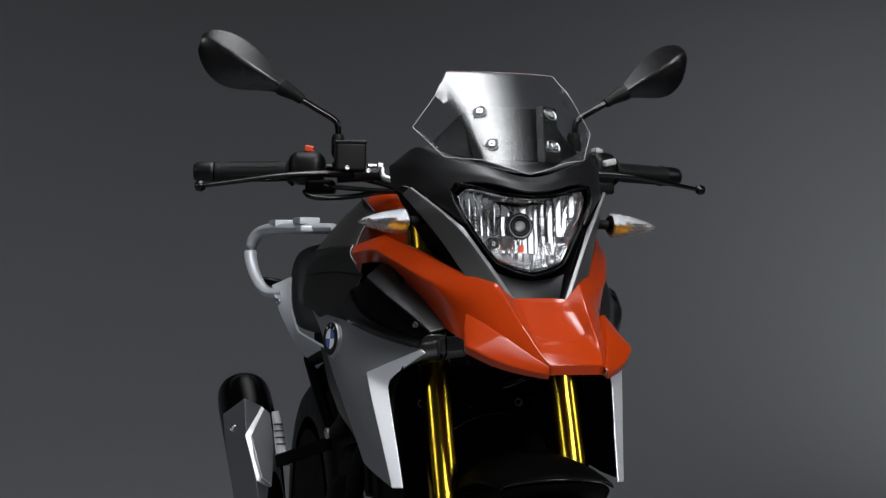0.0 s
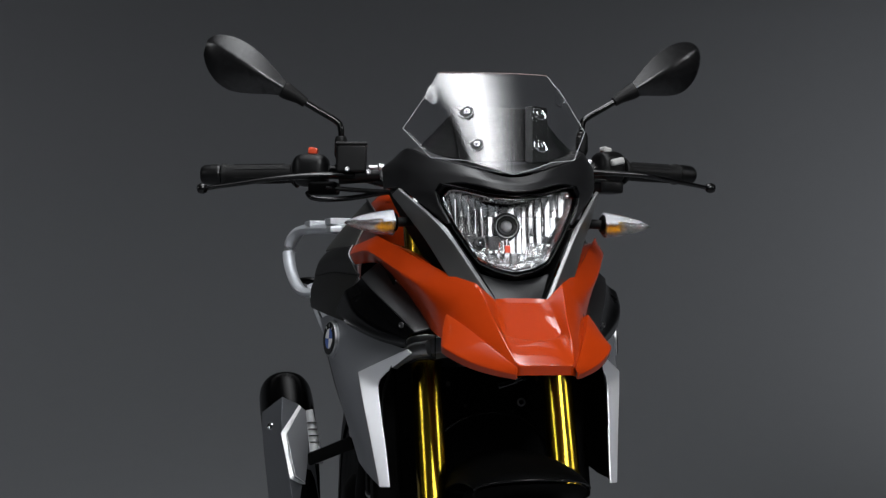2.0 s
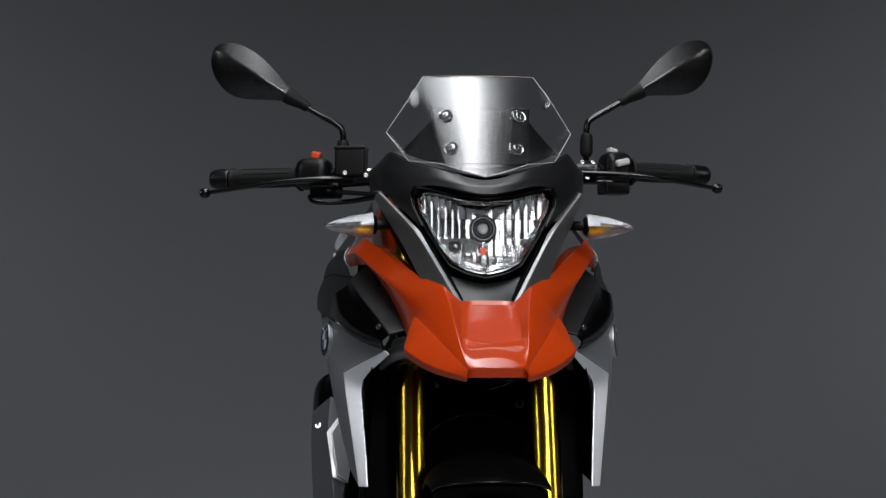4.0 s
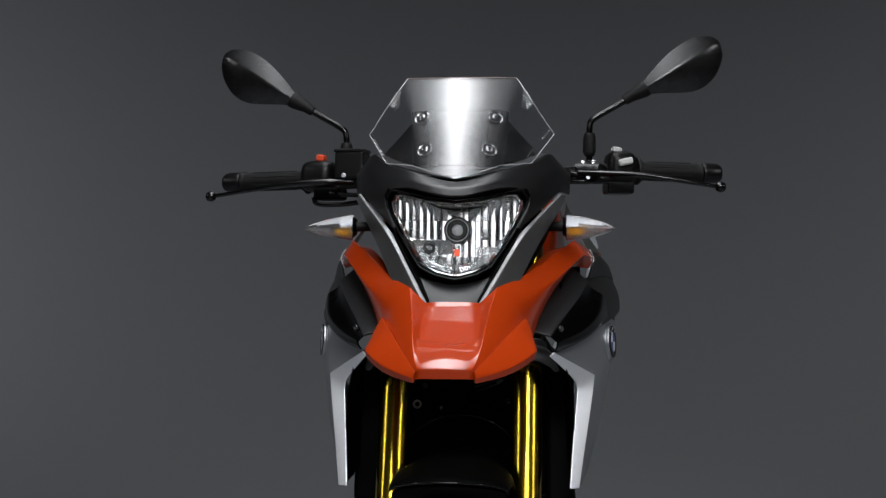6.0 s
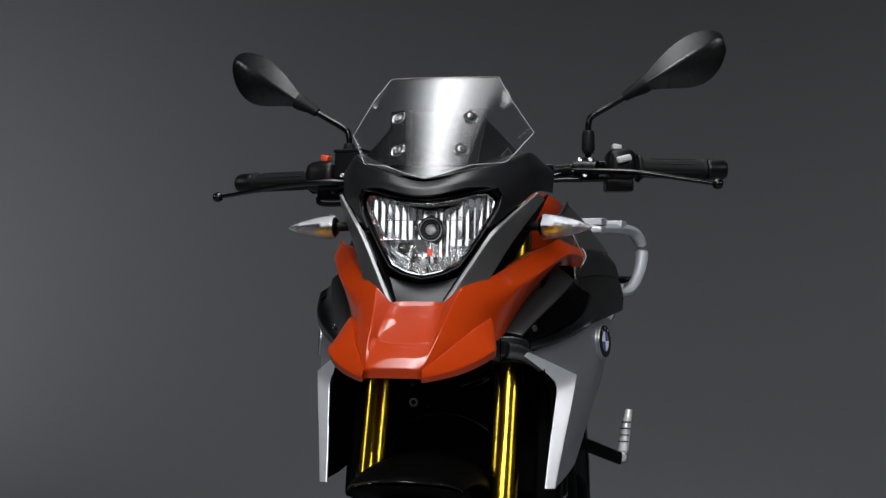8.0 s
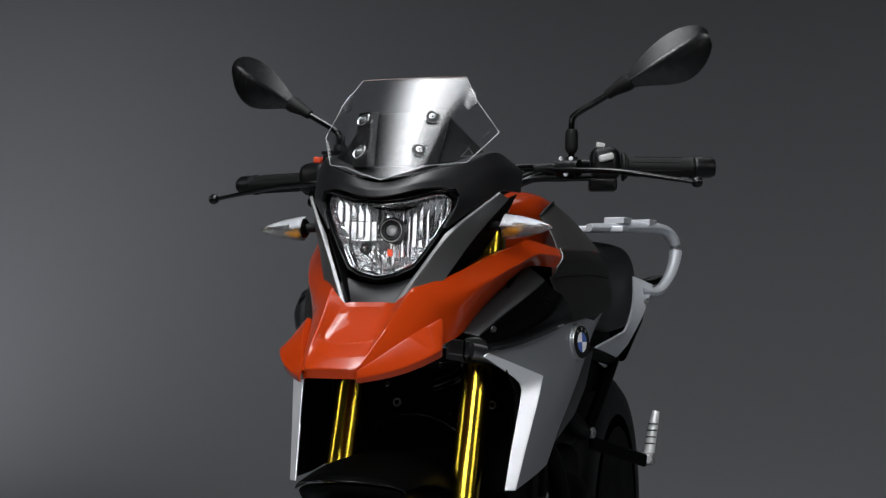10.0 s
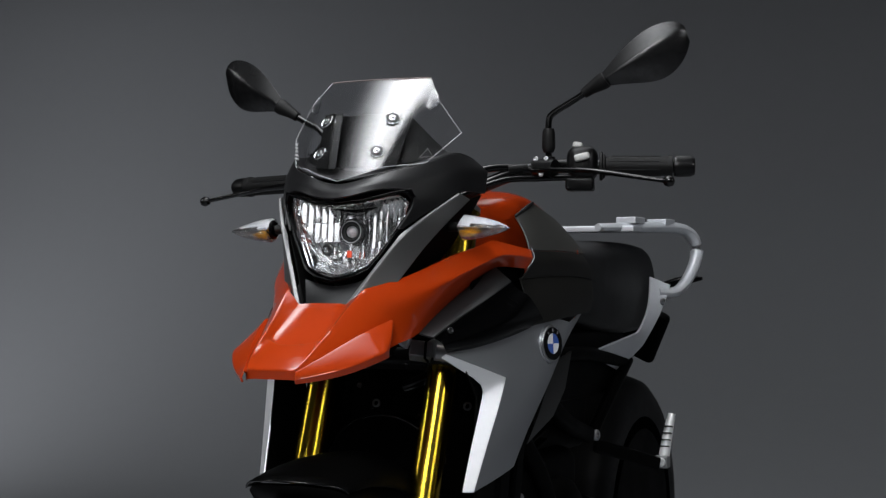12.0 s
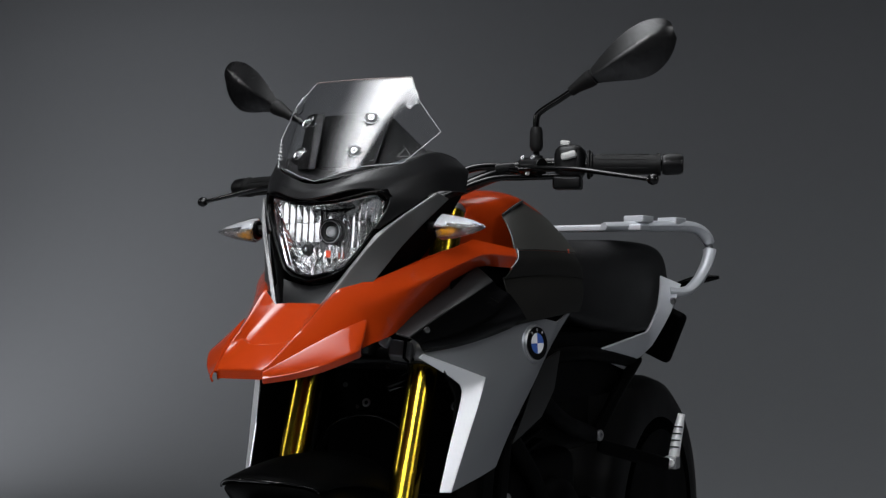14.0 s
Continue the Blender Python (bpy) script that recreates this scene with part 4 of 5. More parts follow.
def fork():
    for s in (1, -1):
        a, b = Vector((0.105 * s, -0.205, 1.020)), Vector((0.105 * s, -0.395, 0.500))
        way = (b - a).normalized()
        rod("fork_tube", [tuple(a), tuple(a + way * 0.30), tuple(b)], 0.0240, GOLD, bike, 1, 40, label="gold anodised fork tube")
        rod("fork_slider", [tuple(b), tuple(b + way * 0.20)], 0.018, STEEL, bike, 1, 20, label="polished fork slider")
        turned("fork_cap", [(0, 0.024), (0.006, 0.024), (0.012, 0.018), (0.012, 0.008)], tuple(a - way * 0.001), tuple(-way), STEEL, bike, 24)
        c = a + way * 0.245
        turned("clamp_collar", [(-0.018, 0.028), (-0.014, 0.031), (0.012, 0.031), (0.015, 0.027)], tuple(c), tuple(way), CLAMP, bike, 28, "grey cast fork clamp collar")
        turned("dust_seal", [(0.014, 0.0285), (0.016, 0.0290), (0.021, 0.0290), (0.023, 0.0262)], tuple(c), tuple(way), SMOKED, bike, 28, "dark ring under the fork clamp")
        lug = block("clamp_lug", (0.084 * s, -0.336, 0.7965), (0.034, 0.034, 0.026), CLAMP, bike, (-18, 8 * s, 20 * s), 0.0028, "faceted grey cast clamp lug")
        block("lug_slot", (0.098 * s, -0.344, 0.7965), (0.0016, 0.030, 0.030), MATT, lug, (-18, 0, 10 * s), 0.0004, "dark slot of the clamp")
        rod("clamp_arm", flip([(0.106, -0.330, 0.795), (0.128, -0.318, 0.790), (0.146, -0.300, 0.776), (0.152, -0.288, 0.764)], s), [0.013, 0.012, 0.009, 0.005], CLAMP, bike, 4, 10, label="curved grey arm of the clamp")
        block("clamp_tab", (0.066 * s, -0.354, 0.812), (0.015, 0.012, 0.018), ALLOY, bike, (-20, 25 * s, 0), 0.003, "small bright cast tab")
    block("lower_clamp", (0, -0.285, 0.782), (0.20, 0.045, 0.028), DARKMETAL, bike, (-20, 0, 0), 0.008, "black lower fork clamp")
    block("upper_clamp", (0, -0.215, 1.005), (0.20, 0.05, 0.022), DARKMETAL, bike, (-20, 0, 0), 0.008, "black upper fork clamp")
    rod("steering_tube", [(0, -0.29, 0.78), (0, -0.21, 1.0)], 0.03, DARKMETAL, bike, 1, 20)
    for x in (-0.055, 0.05):
        bolt((x, -0.318, 0.772), (0, -1, 0.2), 0.004, bike, SMOKED)
    # fender, and the arched guard behind it
    def arched(name, stations, mat, label):
        rings = []
        for y, z, w, d in stations:
            rings.append([Vector((0.94 * w * math.sin(a), y + 0.045 * math.sin(a) ** 2 * min(1.0, max(0.0, (-0.40 - y) / 0.2)), z - 0.018 - d * (1 - math.cos(a)) * 0.85)) for a in (radians(-90 + 15 * k) for k in range(13))])
        bm = bmesh.new()
        made = [[bm.verts.new(p) for p in r] for r in rings]
        for a, b in zip(made, made[1:]):
            for i in range(12):
                bm.faces.new((a[i], a[i + 1], b[i + 1], b[i]))
        bmesh.ops.recalc_face_normals(bm, faces=bm.faces)
        ob = finish(name, bm, mat, bike, label)
        d = ob.modifiers.new("smooth", "SUBSURF")
        d.levels = d.render_levels = 1
        k = ob.modifiers.new("thickness", "SOLIDIFY")
        k.thickness, k.offset = 0.004, 0
        return rings

    rings = arched("front_fender", ((-0.320, 0.640, 0.092, 0.085), (-0.370, 0.658, 0.093, 0.074), (-0.430, 0.664, 0.094, 0.062), (-0.500, 0.663, 0.094, 0.048), (-0.570, 0.654, 0.092, 0.032), (-0.625, 0.641, 0.089, 0.022)), MATT, "satin black front fender")
    rod("fender_lip", [tuple(p) for p in rings[-1]], 0.0016, PIPE, bike, 1, 8, label="rolled front lip of the fender")
    arched("fender_underside", ((-0.619, 0.636, 0.087, 0.022), (-0.595, 0.606, 0.085, 0.016), (-0.540, 0.590, 0.083, 0.006)), MATT, "black hollow underside of the fender")
    rings = arched("inner_fender", ((-0.300, 0.710, 0.104, 0.095), (-0.270, 0.712, 0.106, 0.095)), MATT, "black arched guard behind the front wheel")
    rod("guard_edge", [tuple(p) for p in rings[0]], 0.0016, PIPE, bike, 1, 8, label="glossy rolled edge of the guard")
    wheel("front_wheel", 0, -0.455, 0.312, 0.310, 0.11, 0.24, "black front wheel with a smooth dark tyre")


fork()


# -- radiator, engine, frame between the wings
def middle():
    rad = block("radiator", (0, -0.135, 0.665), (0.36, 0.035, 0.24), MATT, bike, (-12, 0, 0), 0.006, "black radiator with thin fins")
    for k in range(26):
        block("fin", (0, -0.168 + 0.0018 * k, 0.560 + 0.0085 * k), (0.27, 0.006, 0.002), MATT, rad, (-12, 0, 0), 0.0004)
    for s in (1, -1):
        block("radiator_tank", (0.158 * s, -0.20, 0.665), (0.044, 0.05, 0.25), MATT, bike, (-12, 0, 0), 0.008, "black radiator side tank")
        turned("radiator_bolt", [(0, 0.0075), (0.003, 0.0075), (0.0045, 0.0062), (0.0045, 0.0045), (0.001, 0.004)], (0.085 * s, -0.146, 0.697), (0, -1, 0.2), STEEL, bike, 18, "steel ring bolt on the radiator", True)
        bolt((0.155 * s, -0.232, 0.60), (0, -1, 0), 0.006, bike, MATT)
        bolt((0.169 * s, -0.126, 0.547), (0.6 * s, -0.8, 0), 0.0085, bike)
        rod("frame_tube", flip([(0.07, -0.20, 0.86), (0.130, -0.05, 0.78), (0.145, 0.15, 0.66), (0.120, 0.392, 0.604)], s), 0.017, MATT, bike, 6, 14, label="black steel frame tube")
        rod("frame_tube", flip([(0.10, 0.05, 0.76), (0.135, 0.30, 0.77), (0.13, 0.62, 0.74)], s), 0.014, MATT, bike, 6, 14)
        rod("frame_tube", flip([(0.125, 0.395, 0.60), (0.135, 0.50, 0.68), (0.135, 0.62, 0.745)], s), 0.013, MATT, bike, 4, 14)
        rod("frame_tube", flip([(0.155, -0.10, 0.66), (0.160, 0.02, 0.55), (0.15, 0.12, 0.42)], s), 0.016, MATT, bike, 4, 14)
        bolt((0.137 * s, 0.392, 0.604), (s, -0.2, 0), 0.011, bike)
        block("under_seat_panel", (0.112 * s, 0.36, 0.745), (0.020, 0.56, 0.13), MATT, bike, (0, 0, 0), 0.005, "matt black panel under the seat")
        block("peg_bracket", (0.168 * s, 0.510, 0.555), (0.010, 0.24, 0.028), MATT, bike, (-14, 0, -18 * s), 0.005, "black foot peg bracket")
        px = -0.002 if s > 0 else -0.020
        rod("foot_peg", flip([(0.208 + px, 0.652, 0.535), (0.213 + px, 0.661, 0.580), (0.2205 + px, 0.670, 0.629)], s), [0.012, 0.011, 0.008], BRIGHT, bike, 3, 12, label="folded silver passenger foot peg")
        block("peg_joint", ((0.206 + px) * s, 0.645, 0.528), (0.030, 0.03, 0.026), CLAMP, bike, (0, 0, 0), 0.004, "grey cast peg joint")
        bolt(((0.209 + px) * s, 0.628, 0.529), (0, -1, 0), 0.0095, bike, BRIGHT)
        for k in range(4):
            block("peg_groove", ((0.2105 + px + 0.0017 * k) * s, 0.6485 + 0.0025 * k, 0.560 + 0.014 * k), (0.020, 0.010, 0.0028), SMOKED, bike, (-15, 0, 0), 0.001)
        rod("rider_peg", flip([(0.17, 0.16, 0.40), (0.25, 0.15, 0.40)], s), 0.012, MATT, bike, 1, 12)
    for x, y, z, r in ((-0.062, -0.238, 0.735, 0.006), (0.062, -0.242, 0.745, 0.0075), (0.085, -0.236, 0.742, 0.005), (0.072, -0.238, 0.712, 0.0065), (-0.035, -0.245, 0.70, 0.004), (0.045, -0.235, 0.69, 0.0035)):
        bolt((x, y - 0.02, z), (0.3, -1, 0.2), r * 0.75, bike, SMOKED)
    rod("radiator_hose", [(0.09, -0.20, 0.79), (0.085, -0.245, 0.775), (0.060, -0.262, 0.750), (0.02, -0.255, 0.735)], 0.010, PIPE, bike, 5, 12, label="black radiator hose")
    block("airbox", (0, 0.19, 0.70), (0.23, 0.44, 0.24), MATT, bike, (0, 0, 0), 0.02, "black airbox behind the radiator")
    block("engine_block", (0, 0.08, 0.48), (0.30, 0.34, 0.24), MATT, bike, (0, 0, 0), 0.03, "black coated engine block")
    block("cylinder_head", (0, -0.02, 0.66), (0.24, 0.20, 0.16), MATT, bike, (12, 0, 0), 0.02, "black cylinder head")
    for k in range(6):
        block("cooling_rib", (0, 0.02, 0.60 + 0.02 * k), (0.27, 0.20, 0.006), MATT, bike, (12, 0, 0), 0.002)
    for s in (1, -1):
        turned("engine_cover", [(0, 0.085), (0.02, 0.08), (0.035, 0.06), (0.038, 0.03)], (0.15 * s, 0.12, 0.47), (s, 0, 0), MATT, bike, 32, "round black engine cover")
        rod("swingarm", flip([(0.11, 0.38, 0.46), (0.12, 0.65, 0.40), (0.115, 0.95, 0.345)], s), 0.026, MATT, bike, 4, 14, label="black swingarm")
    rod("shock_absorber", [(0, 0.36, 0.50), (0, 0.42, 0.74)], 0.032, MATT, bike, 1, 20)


middle()


# -- seat, tail, carrier, exhaust, rear wheel
def rear():
    rings = []
    for y, top, low, w in ((0.20, 0.945, 0.86, 0.095), (0.27, 0.972, 0.83, 0.125), (0.40, 0.985, 0.80, 0.142), (0.55, 0.998, 0.79, 0.150), (0.70, 1.000, 0.792, 0.152), (0.785, 0.998, 0.80, 0.150), (0.800, 0.985, 0.815, 0.145)):
        mid = (top + low) / 2
        rings.append([Vector((w * x, y, mid + (top - mid) * h)) for x, h in ((-0.86, -1), (-1.0, -0.75), (-1.03, 0), (-0.98, 0.6), (-0.86, 0.92), (-0.5, 1.0), (0, 1.0), (0.5, 1.0), (0.86, 0.92), (0.98, 0.6), (1.03, 0), (1.0, -0.75), (0.86, -1))])
    ob = finish("seat", loft(rings), VINYL, bike, "black vinyl stepped seat")
    d = ob.modifiers.new("smooth", "SUBSURF")
    d.levels = d.render_levels = 2
    for s in (1, -1):
        v = [(0.161, 0.702, 0.923), (0.203, 0.717, 0.904), (0.170, 0.668, 0.850), (0.192, 0.690, 0.842), (0.163, 0.615, 0.802), (0.160, 0.650, 0.772), (0.142, 0.332, 0.767), (0.129, 0.574, 0.722)]
        shell("tail_panel", v, [(0, 1, 3, 2), (2, 3, 5, 4), (4, 5, 7, 6)], ALLOY, bike, 0.006, chain(0, 2, 4, 6, w=1.0) + chain(4, 5, w=0.8), (0, 1, 6, 7, 5), 2, s=s, rim=0.95, out=(1, -0.5, 0), label="silver tail side panel below the seat")
        rod("grab_rail", flip([(0.107, 0.50, 1.022), (0.165, 0.62, 1.026), (0.205, 0.765, 1.030), (0.226, 0.808, 1.015), (0.236, 0.820, 0.980), (0.231, 0.785, 0.930), (0.213, 0.735, 0.890), (0.180, 0.705, 0.888)], s),
            [0.010, 0.013, 0.014, 0.015, 0.015, 0.014, 0.013, 0.012], ALLOY, bike, 3, 8, 0.85, label="silver cast grab rail")
        bolt((0.192 * s, 0.692, 0.868), (s, -0.6, 0), 0.008, bike)
        for y in (0.60, 0.72):
            block("rail_pad", ((0.148 + 0.28 * (y - 0.60)) * s, y, 1.040), (0.045, 0.050, 0.014), ALLOY, bike, (0, 0, -8 * s), 0.002, "flat pad of the luggage carrier")
        rod("rear_signal", flip([(0.10, 0.98, 0.90), (0.16, 0.99, 0.915), (0.205, 1.0, 0.92)], s), [0.006, 0.011, 0.004], GLOSS, bike, 4, 10, label="dark rear turn signal")
    block("luggage_carrier", (0, 0.70, 1.026), (0.34, 0.30, 0.014), ALLOY, bike, (2, 0, 0), 0.004, "silver cast luggage carrier plate")
    block("tail_unit", (0, 0.86, 0.90), (0.20, 0.22, 0.07), BLACK, bike, (-8, 0, 0), 0.02, "black tail unit")
    block("plate_holder", (0.05, 0.99, 0.800), (0.13, 0.03, 0.13), MATT, bike, (10, 25, 0), 0.014, "black number plate holder")
    rod("plate_arm", [(0.03, 0.92, 0.88), (0.04, 0.98, 0.80)], 0.02, MATT, bike, 1, 10)
    wheel("rear_wheel", 0, 0.945, 0.347, 0.345, 0.15, 0.22, "black rear wheel with a smooth dark tyre")
    # exhaust on the bike's own right
    axis = [(-0.250, 0.52, 0.40), (-0.253, 0.60, 0.49), (-0.256, 0.70, 0.585), (-0.258, 0.775, 0.645), (-0.259, 0.805, 0.668), (-0.259, 0.815, 0.676)]
    axis = [(x + 0.024, y + 0.13, z - 0.006) for x, y, z in axis]
    rod("muffler", axis, [0.050, 0.058, 0.062, 0.062, 0.054, 0.034], GLOSS, bike, 4, 32, 0.95, label="black exhaust muffler")
    v = [(-0.319, 0.700, 0.616), (-0.276, 0.672, 0.648), (-0.238, 0.662, 0.636), (-0.322, 0.640, 0.560), (-0.284, 0.606, 0.572), (-0.214, 0.625, 0.590), (-0.314, 0.560, 0.462), (-0.268, 0.530, 0.480), (-0.206, 0.560, 0.480), (-0.310, 0.520, 0.40), (-0.262, 0.490, 0.40), (-0.200, 0.520, 0.40)]
    v = [(x + 0.024, y + 0.13 - (0.026 if k % 3 == 1 else 0.012), z - 0.006 + (0.010 if k % 3 == 1 else 0.004)) for k, (x, y, z) in enumerate(v)]
    # Shield base darker than its raised panel: shade put into the colour.
    shell("heat_shield", v, [(0, 1, 4, 3), (1, 2, 5, 4), (3, 4, 7, 6), (4, 5, 8, 7), (6, 7, 10, 9), (7, 8, 11, 10)], SHADED, bike, 0.003, chain(1, 4, 7, 10, w=1.0) + chain(2, 4, w=1.0), (0, 2, 9, 11, 1), 2, out=(-0.3, -1, 0.6), label="grey heat shield on the muffler, darkened as if in shade")
    # raised panel on the shield; its bright chamfered edge is a highlight in colour
    rim = [(-0.214, 0.778, 0.634), (-0.260, 0.709, 0.576), (-0.244, 0.633, 0.484), (-0.212, 0.655, 0.464)]
    brow = [(x + a, y - 0.008, z + c) for (x, y, z), a, c in zip(rim, (0.005, 0.012, 0.010, 0.002), (-0.005, 0.0, 0.005, 0.008))]
    shell("raised_panel", brow + [(-0.196, 0.765, 0.618), (-0.196, 0.700, 0.545)], [(0, 1, 5, 4), (1, 2, 3, 5)], SHIELD, bike, 0.003, (), (0, 1, 2, 3, 4), 1, out=(0.2, -1, 0.4), label="silver raised panel of the heat shield")
    shell("shield_edge_highlight", rim + brow, [(0, 1, 5, 4), (1, 2, 6, 5), (2, 3, 7, 6)], BRIGHT, bike, 0.002, (), tuple(range(8)), 1, out=(-0.5, -1, 0.4), label="chamfered edge of the raised panel with its highlight in the colour")
    bolt((-0.278, 0.758, 0.586), (-0.4, -1, 0.4), 0.009, bike, CHROME)


rear()


# -- handlebar, controls, mirrors
def controls():
    bar = [(-0.428, -0.010, 1.085), (-0.300, -0.052, 1.088), (-0.215, -0.085, 1.088), (-0.150, -0.125, 1.072), (-0.06, -0.19, 1.040), (0.06, -0.19, 1.042), (0.150, -0.125, 1.085), (0.210, -0.085, 1.102), (0.300, -0.055, 1.101), (0.415, -0.020, 1.101)]
    rod("handlebar", bar, 0.0115, PIPE, bike, 6, 16, label="black tapered handlebar")
    for s, z, x1 in ((1, 1.101, 0.438), (-1, 1.086, 0.449)):
        a, b = Vector((0.292 * s, -0.058, z + 0.001)), Vector(((x1 - 0.034) * s, -0.022, z))
        d = (b - a)
        grip = rod("grip", [tuple(a + d * k) for k in (0, 0.04, 0.05, 0.5, 0.93, 0.95, 1.0)], [0.021, 0.021, 0.0165, 0.0162, 0.0165, 0.019, 0.019], RUBBER, bike, 1, 20, label="black rubber handlebar grip")
        for k in range(7):
            q = 2 * math.pi * k / 7
            o = Vector((0, math.cos(q), math.sin(q))) * 0.0163
            rod("grip_rib", [tuple(a + d * 0.15 + o), tuple(a + d * 0.85 + o)], 0.0016, RUBBER, grip, 1, 6)
        rod("bar_end", [tuple(b + d.normalized() * 0.002), tuple(b + d.normalized() * 0.008), tuple(b + d.normalized() * 0.03), tuple(b + d.normalized() * 0.037)], [0.0165, 0.0185, 0.0175, 0.014], DARKMETAL, bike, 1, 20, label="black bar end weight")
    # levers
    rod("clutch_lever", [(0.190, -0.110, 1.094), (0.235, -0.125, 1.092), (0.300, -0.137, 1.088), (0.370, -0.137, 1.077), (0.420, -0.134, 1.069)], [0.010, 0.009, 0.0075, 0.0065, 0.006], PIPE, bike, 6, 12, 0.6, "black clutch lever with a ball end")
    turned("lever_ball", [(-0.009, 0.003), (-0.007, 0.007), (0, 0.0095), (0.007, 0.007), (0.009, 0.003)], (0.428, -0.134, 1.068), (1, 0, -0.1), PIPE, bike, 16)
    rod("brake_lever", [(-0.200, -0.125, 1.078), (-0.250, -0.135, 1.078), (-0.320, -0.133, 1.073), (-0.390, -0.124, 1.063), (-0.443, -0.118, 1.055)], [0.010, 0.010, 0.008, 0.0065, 0.006], PIPE, bike, 6, 12, 0.6, "black brake lever with a ball end")
    turned("lever_ball", [(-0.009, 0.003), (-0.007, 0.007), (0, 0.0095), (0.007, 0.007), (0.009, 0.003)], (-0.452, -0.118, 1.054), (-1, 0, -0.1), PIPE, bike, 16)
    # switch housings
    sw = block("switch_housing", (0.261, -0.068, 1.106), (0.052, 0.055, 0.058), BLACK, bike, (0, 0, 15), 0.017, "black handlebar switch housing")
    block("switch_foot", (0.258, -0.072, 1.071), (0.048, 0.040, 0.022), BLACK, sw, (0, 0, 15), 0.005)
    block("signal_button", (0.270, -0.098, 1.115), (0.026, 0.012, 0.012), BUTTON, sw, (0, -14, 15), 0.004, "light grey button")
    block("top_button", (0.255, -0.075, 1.137), (0.016, 0.018, 0.010), BUTTON, sw, (0, 10, 15), 0.003, "light grey button")
    rod("lever_perch", [(0.185, -0.095, 1.098), (0.205, -0.100, 1.098), (0.225, -0.105, 1.096)], 0.016, DARKMETAL, bike, 1, 14, label="black lever perch")
    sw = block("switch_housing", (-0.267, -0.070, 1.092), (0.064, 0.055, 0.056), BLACK, bike, (0, 0, -15), 0.019, "black handlebar switch housing")
    block("switch_foot", (-0.246, -0.085, 1.060), (0.050, 0.042, 0.022), MATT, sw, (0, 0, -15), 0.006)
    block("kill_switch", (-0.264, -0.074, 1.1245), (0.016, 0.016, 0.012), RED, sw, (0, 8, -15), 0.003, "red engine stop switch")
    res = block("brake_reservoir", (-0.203, -0.118, 1.107), (0.052, 0.047, 0.048), BLACK, bike, (0, 0, -8), 0.005, "square black brake fluid reservoir")
    block("reservoir_lid", (-0.203, -0.118, 1.1320), (0.054, 0.049, 0.006), BLACK, res, (0, 0, -8), 0.002)
    rod("master_cylinder", [(-0.225, -0.115, 1.078), (-0.150, -0.125, 1.083)], 0.013, DARKMETAL, bike, 1, 16)
    rod("banjo_fitting", [(-0.176, -0.130, 1.093), (-0.160, -0.130, 1.093), (-0.158, -0.131, 1.093), (-0.150, -0.132, 1.092)], [0.0045, 0.0045, 0.0075, 0.0075], STEEL, bike, 1, 12, label="steel hose fitting")
    rod("steel_hose", [(-0.150, -0.134, 1.090), (-0.152, -0.140, 1.078), (-0.145, -0.146, 1.071), (-0.130, -0.152, 1.070), (-0.105, -0.165, 1.072)], 0.006, STEEL, bike, 5, 10, label="braided steel brake hose")
    rod("throttle_cable", [(-0.275, -0.088, 1.052), (-0.268, -0.100, 1.043), (-0.245, -0.105, 1.040), (-0.20, -0.11, 1.043), (-0.13, -0.14, 1.052), (-0.06, -0.18, 1.04)], 0.0045, PIPE, bike, 6, 10, label="black throttle cable")
    rod("wiring_loom", [(-0.245, -0.105, 1.060), (-0.19, -0.112, 1.056), (-0.12, -0.150, 1.050)], 0.004, RUBBER, bike, 5, 8)
    rod("clutch_cable", [(0.255, -0.085, 1.082), (0.20, -0.110, 1.080), (0.145, -0.145, 1.075), (0.08, -0.19, 1.045)], 0.0055, PIPE, bike, 6, 10, label="black clutch cable")
    rod("cable_sleeve", [(0.150, -0.130, 1.094), (0.178, -0.112, 1.098)], 0.009, DARKMETAL, bike, 1, 14)

    rod("clutch_hose", [(0.185, -0.112, 1.092), (0.150, -0.130, 1.098), (0.115, -0.150, 1.094), (0.085, -0.170, 1.075), (0.060, -0.190, 1.040)], 0.0065, PIPE, bike, 6, 12, label="black sheathed cable")
    for x, z in ((0.196, 1.112), (0.214, 1.112), (0.205, 1.086)):
        bolt((x, -0.118, z), (0, -1, 0.3), 0.0042, bike, STEEL)
    rod("perch_clamp", [(0.198, -0.090, 1.098), (0.216, -0.086, 1.099)], 0.0185, DARKMETAL, bike, 1, 18, label="black clamp on the handlebar")
    for x, z in ((-0.214, 1.088), (-0.178, 1.084)):
        bolt((x, -0.147, z), (0, -1, 0.1), 0.0042, bike, STEEL)
    for s, z in ((1, 1.101), (-1, 1.086)):
        turned("grip_flange", [(-0.002, 0.024), (0.002, 0.025), (0.004, 0.022)], (0.290 * s, -0.0585, z + 0.001), (s, 0.3, 0), RUBBER, bike, 24, "rubber grip flange")


controls()


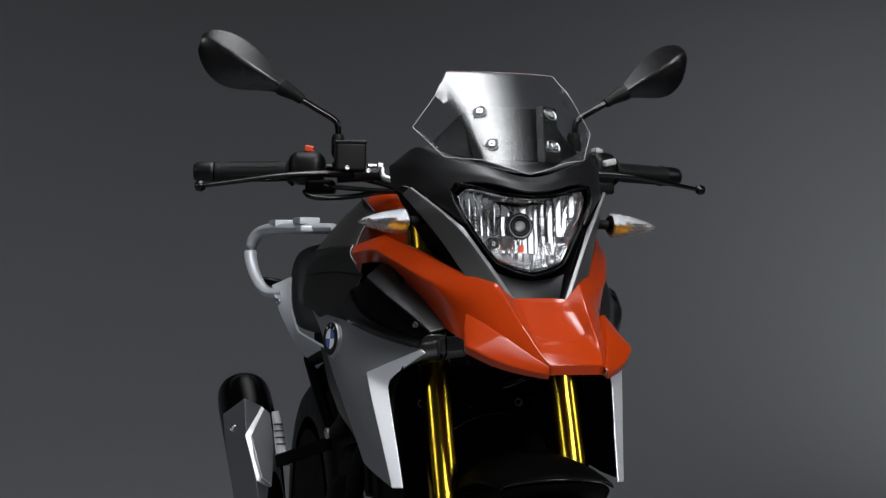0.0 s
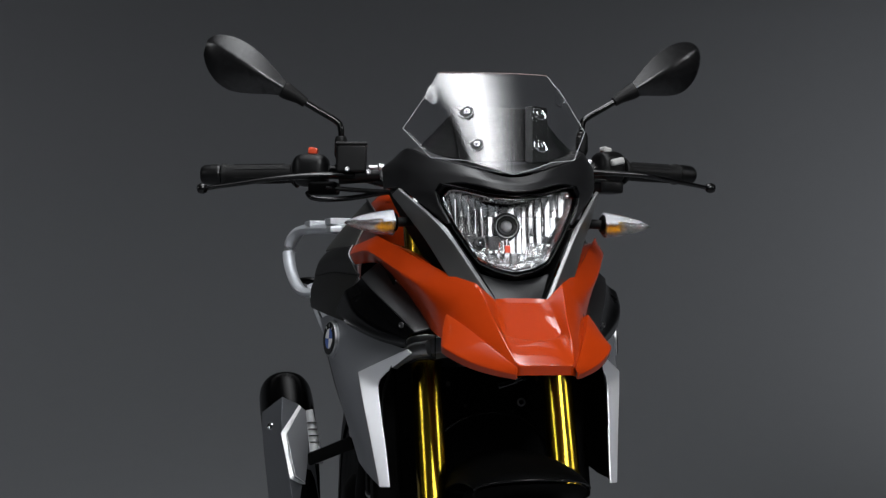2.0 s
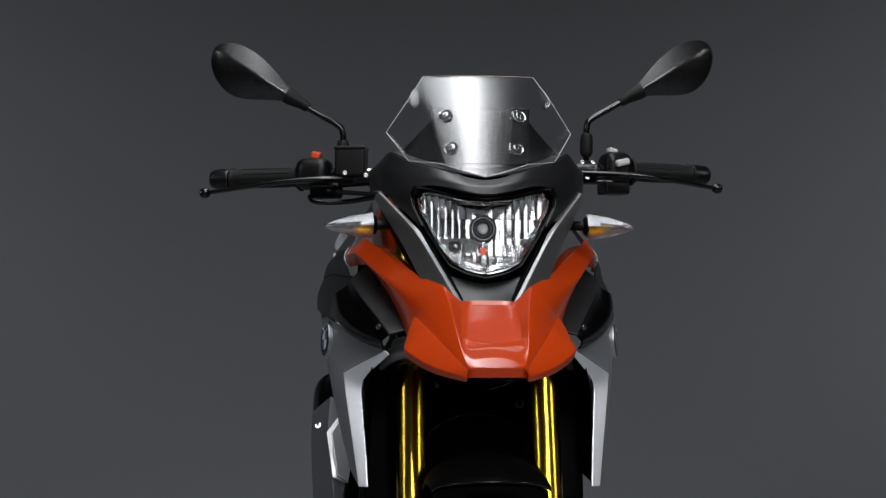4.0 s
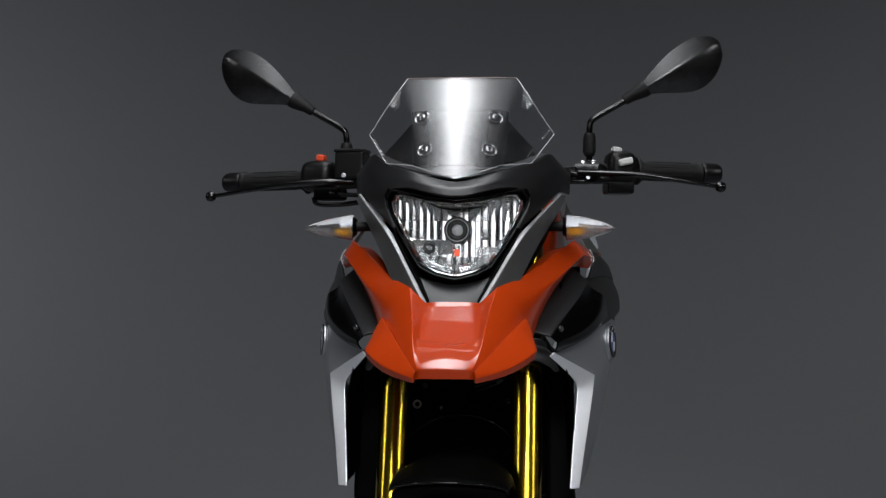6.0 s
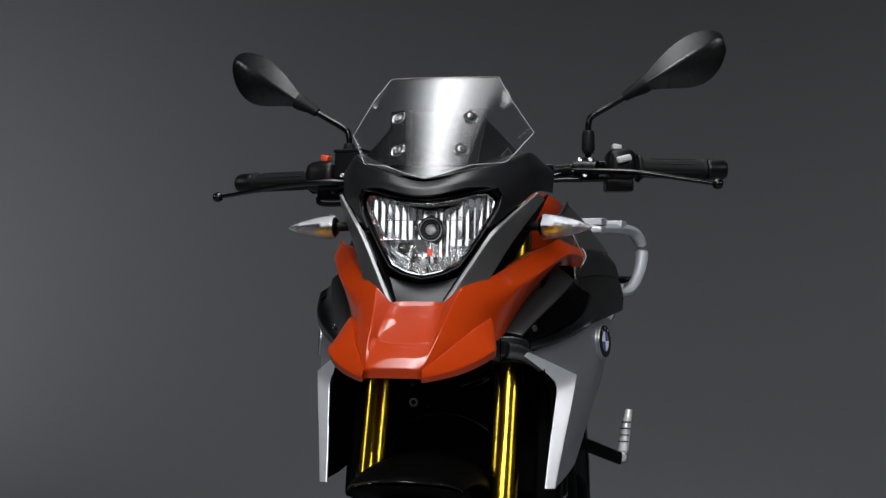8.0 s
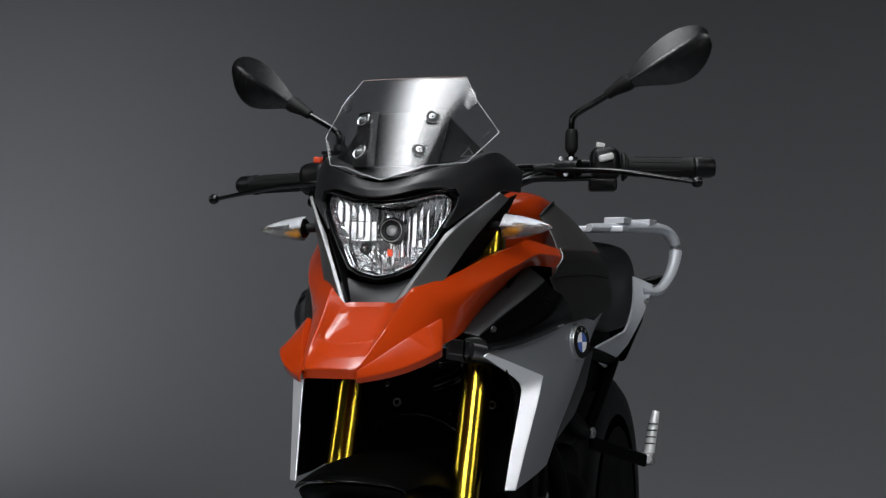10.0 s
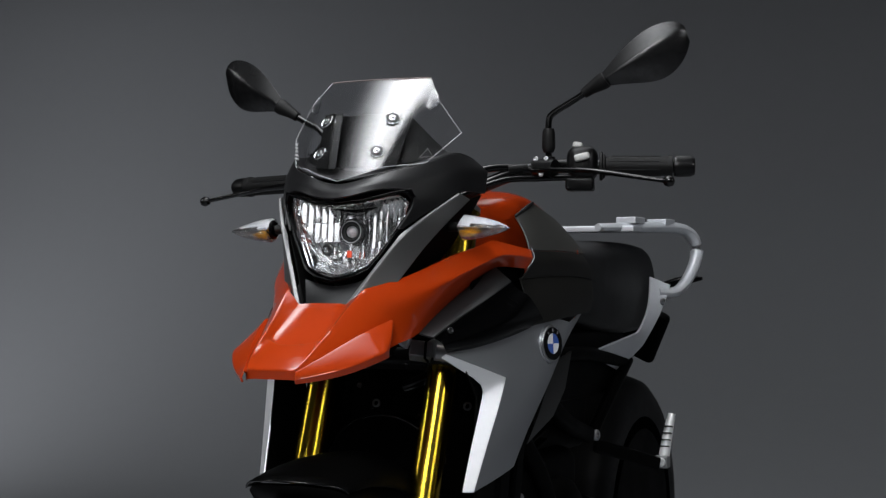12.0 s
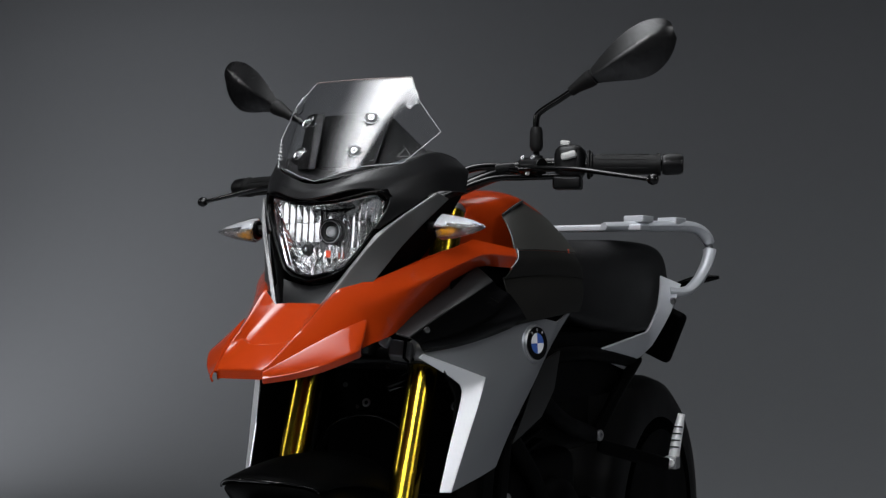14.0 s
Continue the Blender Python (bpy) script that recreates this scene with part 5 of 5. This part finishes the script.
def mirror(s, dx, dz):
    m = tagged(new("mirror"), "black rear view mirror on a bent stem")
    m.parent = bike

    def at(p):
        return (s * (p[0] + dx), p[1], p[2] + dz)

    stem = [(0.207, -0.086, 1.100), (0.2075, -0.088, 1.150), (0.2085, -0.089, 1.180), (0.217, -0.088, 1.192), (0.245, -0.085, 1.2085), (0.270, -0.084, 1.223)]
    rod("stem", [at(p) for p in stem], 0.0055, PIPE, m, 5, 14, label="black bent steel stem")
    rod("stem_boot", [at(p) for p in ((0.2072, -0.087, 1.125), (0.2074, -0.0875, 1.133), (0.2077, -0.088, 1.158), (0.208, -0.0885, 1.166))], [0.008, 0.0115, 0.011, 0.0085], RUBBER, m, 1, 16, label="black rubber boot")
    rod("stem_base", [at(p) for p in ((0.2068, -0.086, 1.095), (0.2070, -0.086, 1.118))], 0.011, DARKMETAL, m, 1, 14)
    rod("neck", [at(p) for p in ((0.268, -0.084, 1.222), (0.280, -0.084, 1.230), (0.300, -0.083, 1.241), (0.307, -0.083, 1.245))], [0.0085, 0.010, 0.0145, 0.0145], RUBBER, m, 1, 18, label="black rubber neck")
    rows = [((0.300, 1.255), (0.304, 1.2445), (0.308, 1.2345), 0.010), ((0.322, 1.283), (0.330, 1.260), (0.338, 1.2375), 0.024), ((0.350, 1.3125), (0.359, 1.2785), (0.370, 1.2375), 0.031),
            ((0.380, 1.3320), (0.388, 1.297), (0.402, 1.2425), 0.031), ((0.407, 1.339), (0.412, 1.313), (0.426, 1.264), 0.025), ((0.425, 1.337), (0.428, 1.3235), (0.4375, 1.287), 0.015), ((0.434, 1.329), (0.4365, 1.322), (0.441, 1.305), 0.004)]
    verts, faces = [], []
    for t, r, b, d in rows:
        y = lambda x: -0.083 + (x - 0.303) * 0.20
        verts += [at((t[0], y(t[0]), t[1])), at(((t[0] + r[0]) / 2, (y(t[0]) + y(r[0])) / 2 - d * 0.24, (t[1] + r[1]) / 2)), at((r[0], y(r[0]) - d * 0.46, r[1])),
                  at(((r[0] + b[0]) / 2, (y(r[0]) + y(b[0])) / 2 - d * 0.30, (r[1] + b[1]) / 2)), at((b[0], y(b[0]) + 0.006, b[1]))]
    for i in range(len(rows) - 1):
        for k in range(4):
            faces.append((i * 5 + k, i * 5 + k + 1, i * 5 + k + 6, i * 5 + k + 5))
    ridge = [((i * 5 + 2, i * 5 + 7), 1.0 if i < 4 else 0.5) for i in range(6)]
    shell("mirror_shell", verts, faces, MIRRORBLACK, m, 0.004, ridge, (), 2, out=(0, -1, 0), label="satin black mirror housing")
    ring = [verts[i * 5] for i in range(7)] + [verts[i * 5 + 4] for i in range(6, -1, -1)]
    bm = bmesh.new()
    mid = sum((Vector(p) for p in ring), Vector()) / len(ring)
    ring = [mid + (Vector(p) - mid) * 0.86 for p in ring]
    a = [bm.verts.new(p + Vector((0, 0.007, 0))) for p in ring]
    b = [bm.verts.new(p + Vector((0, 0.010, 0))) for p in ring]
    bm.faces.new(a)
    bm.faces.new(b[::-1])
    for i in range(len(a)):
        bm.faces.new((a[i], a[i - 1], b[i - 1], b[i]))
    bmesh.ops.recalc_face_normals(bm, faces=bm.faces)
    finish("mirror_glass", bm, MIRROR, m, "mirror glass facing the rider", smooth=False)


mirror(1, 0.0, 0.0)
mirror(-1, 0.010, -0.016)
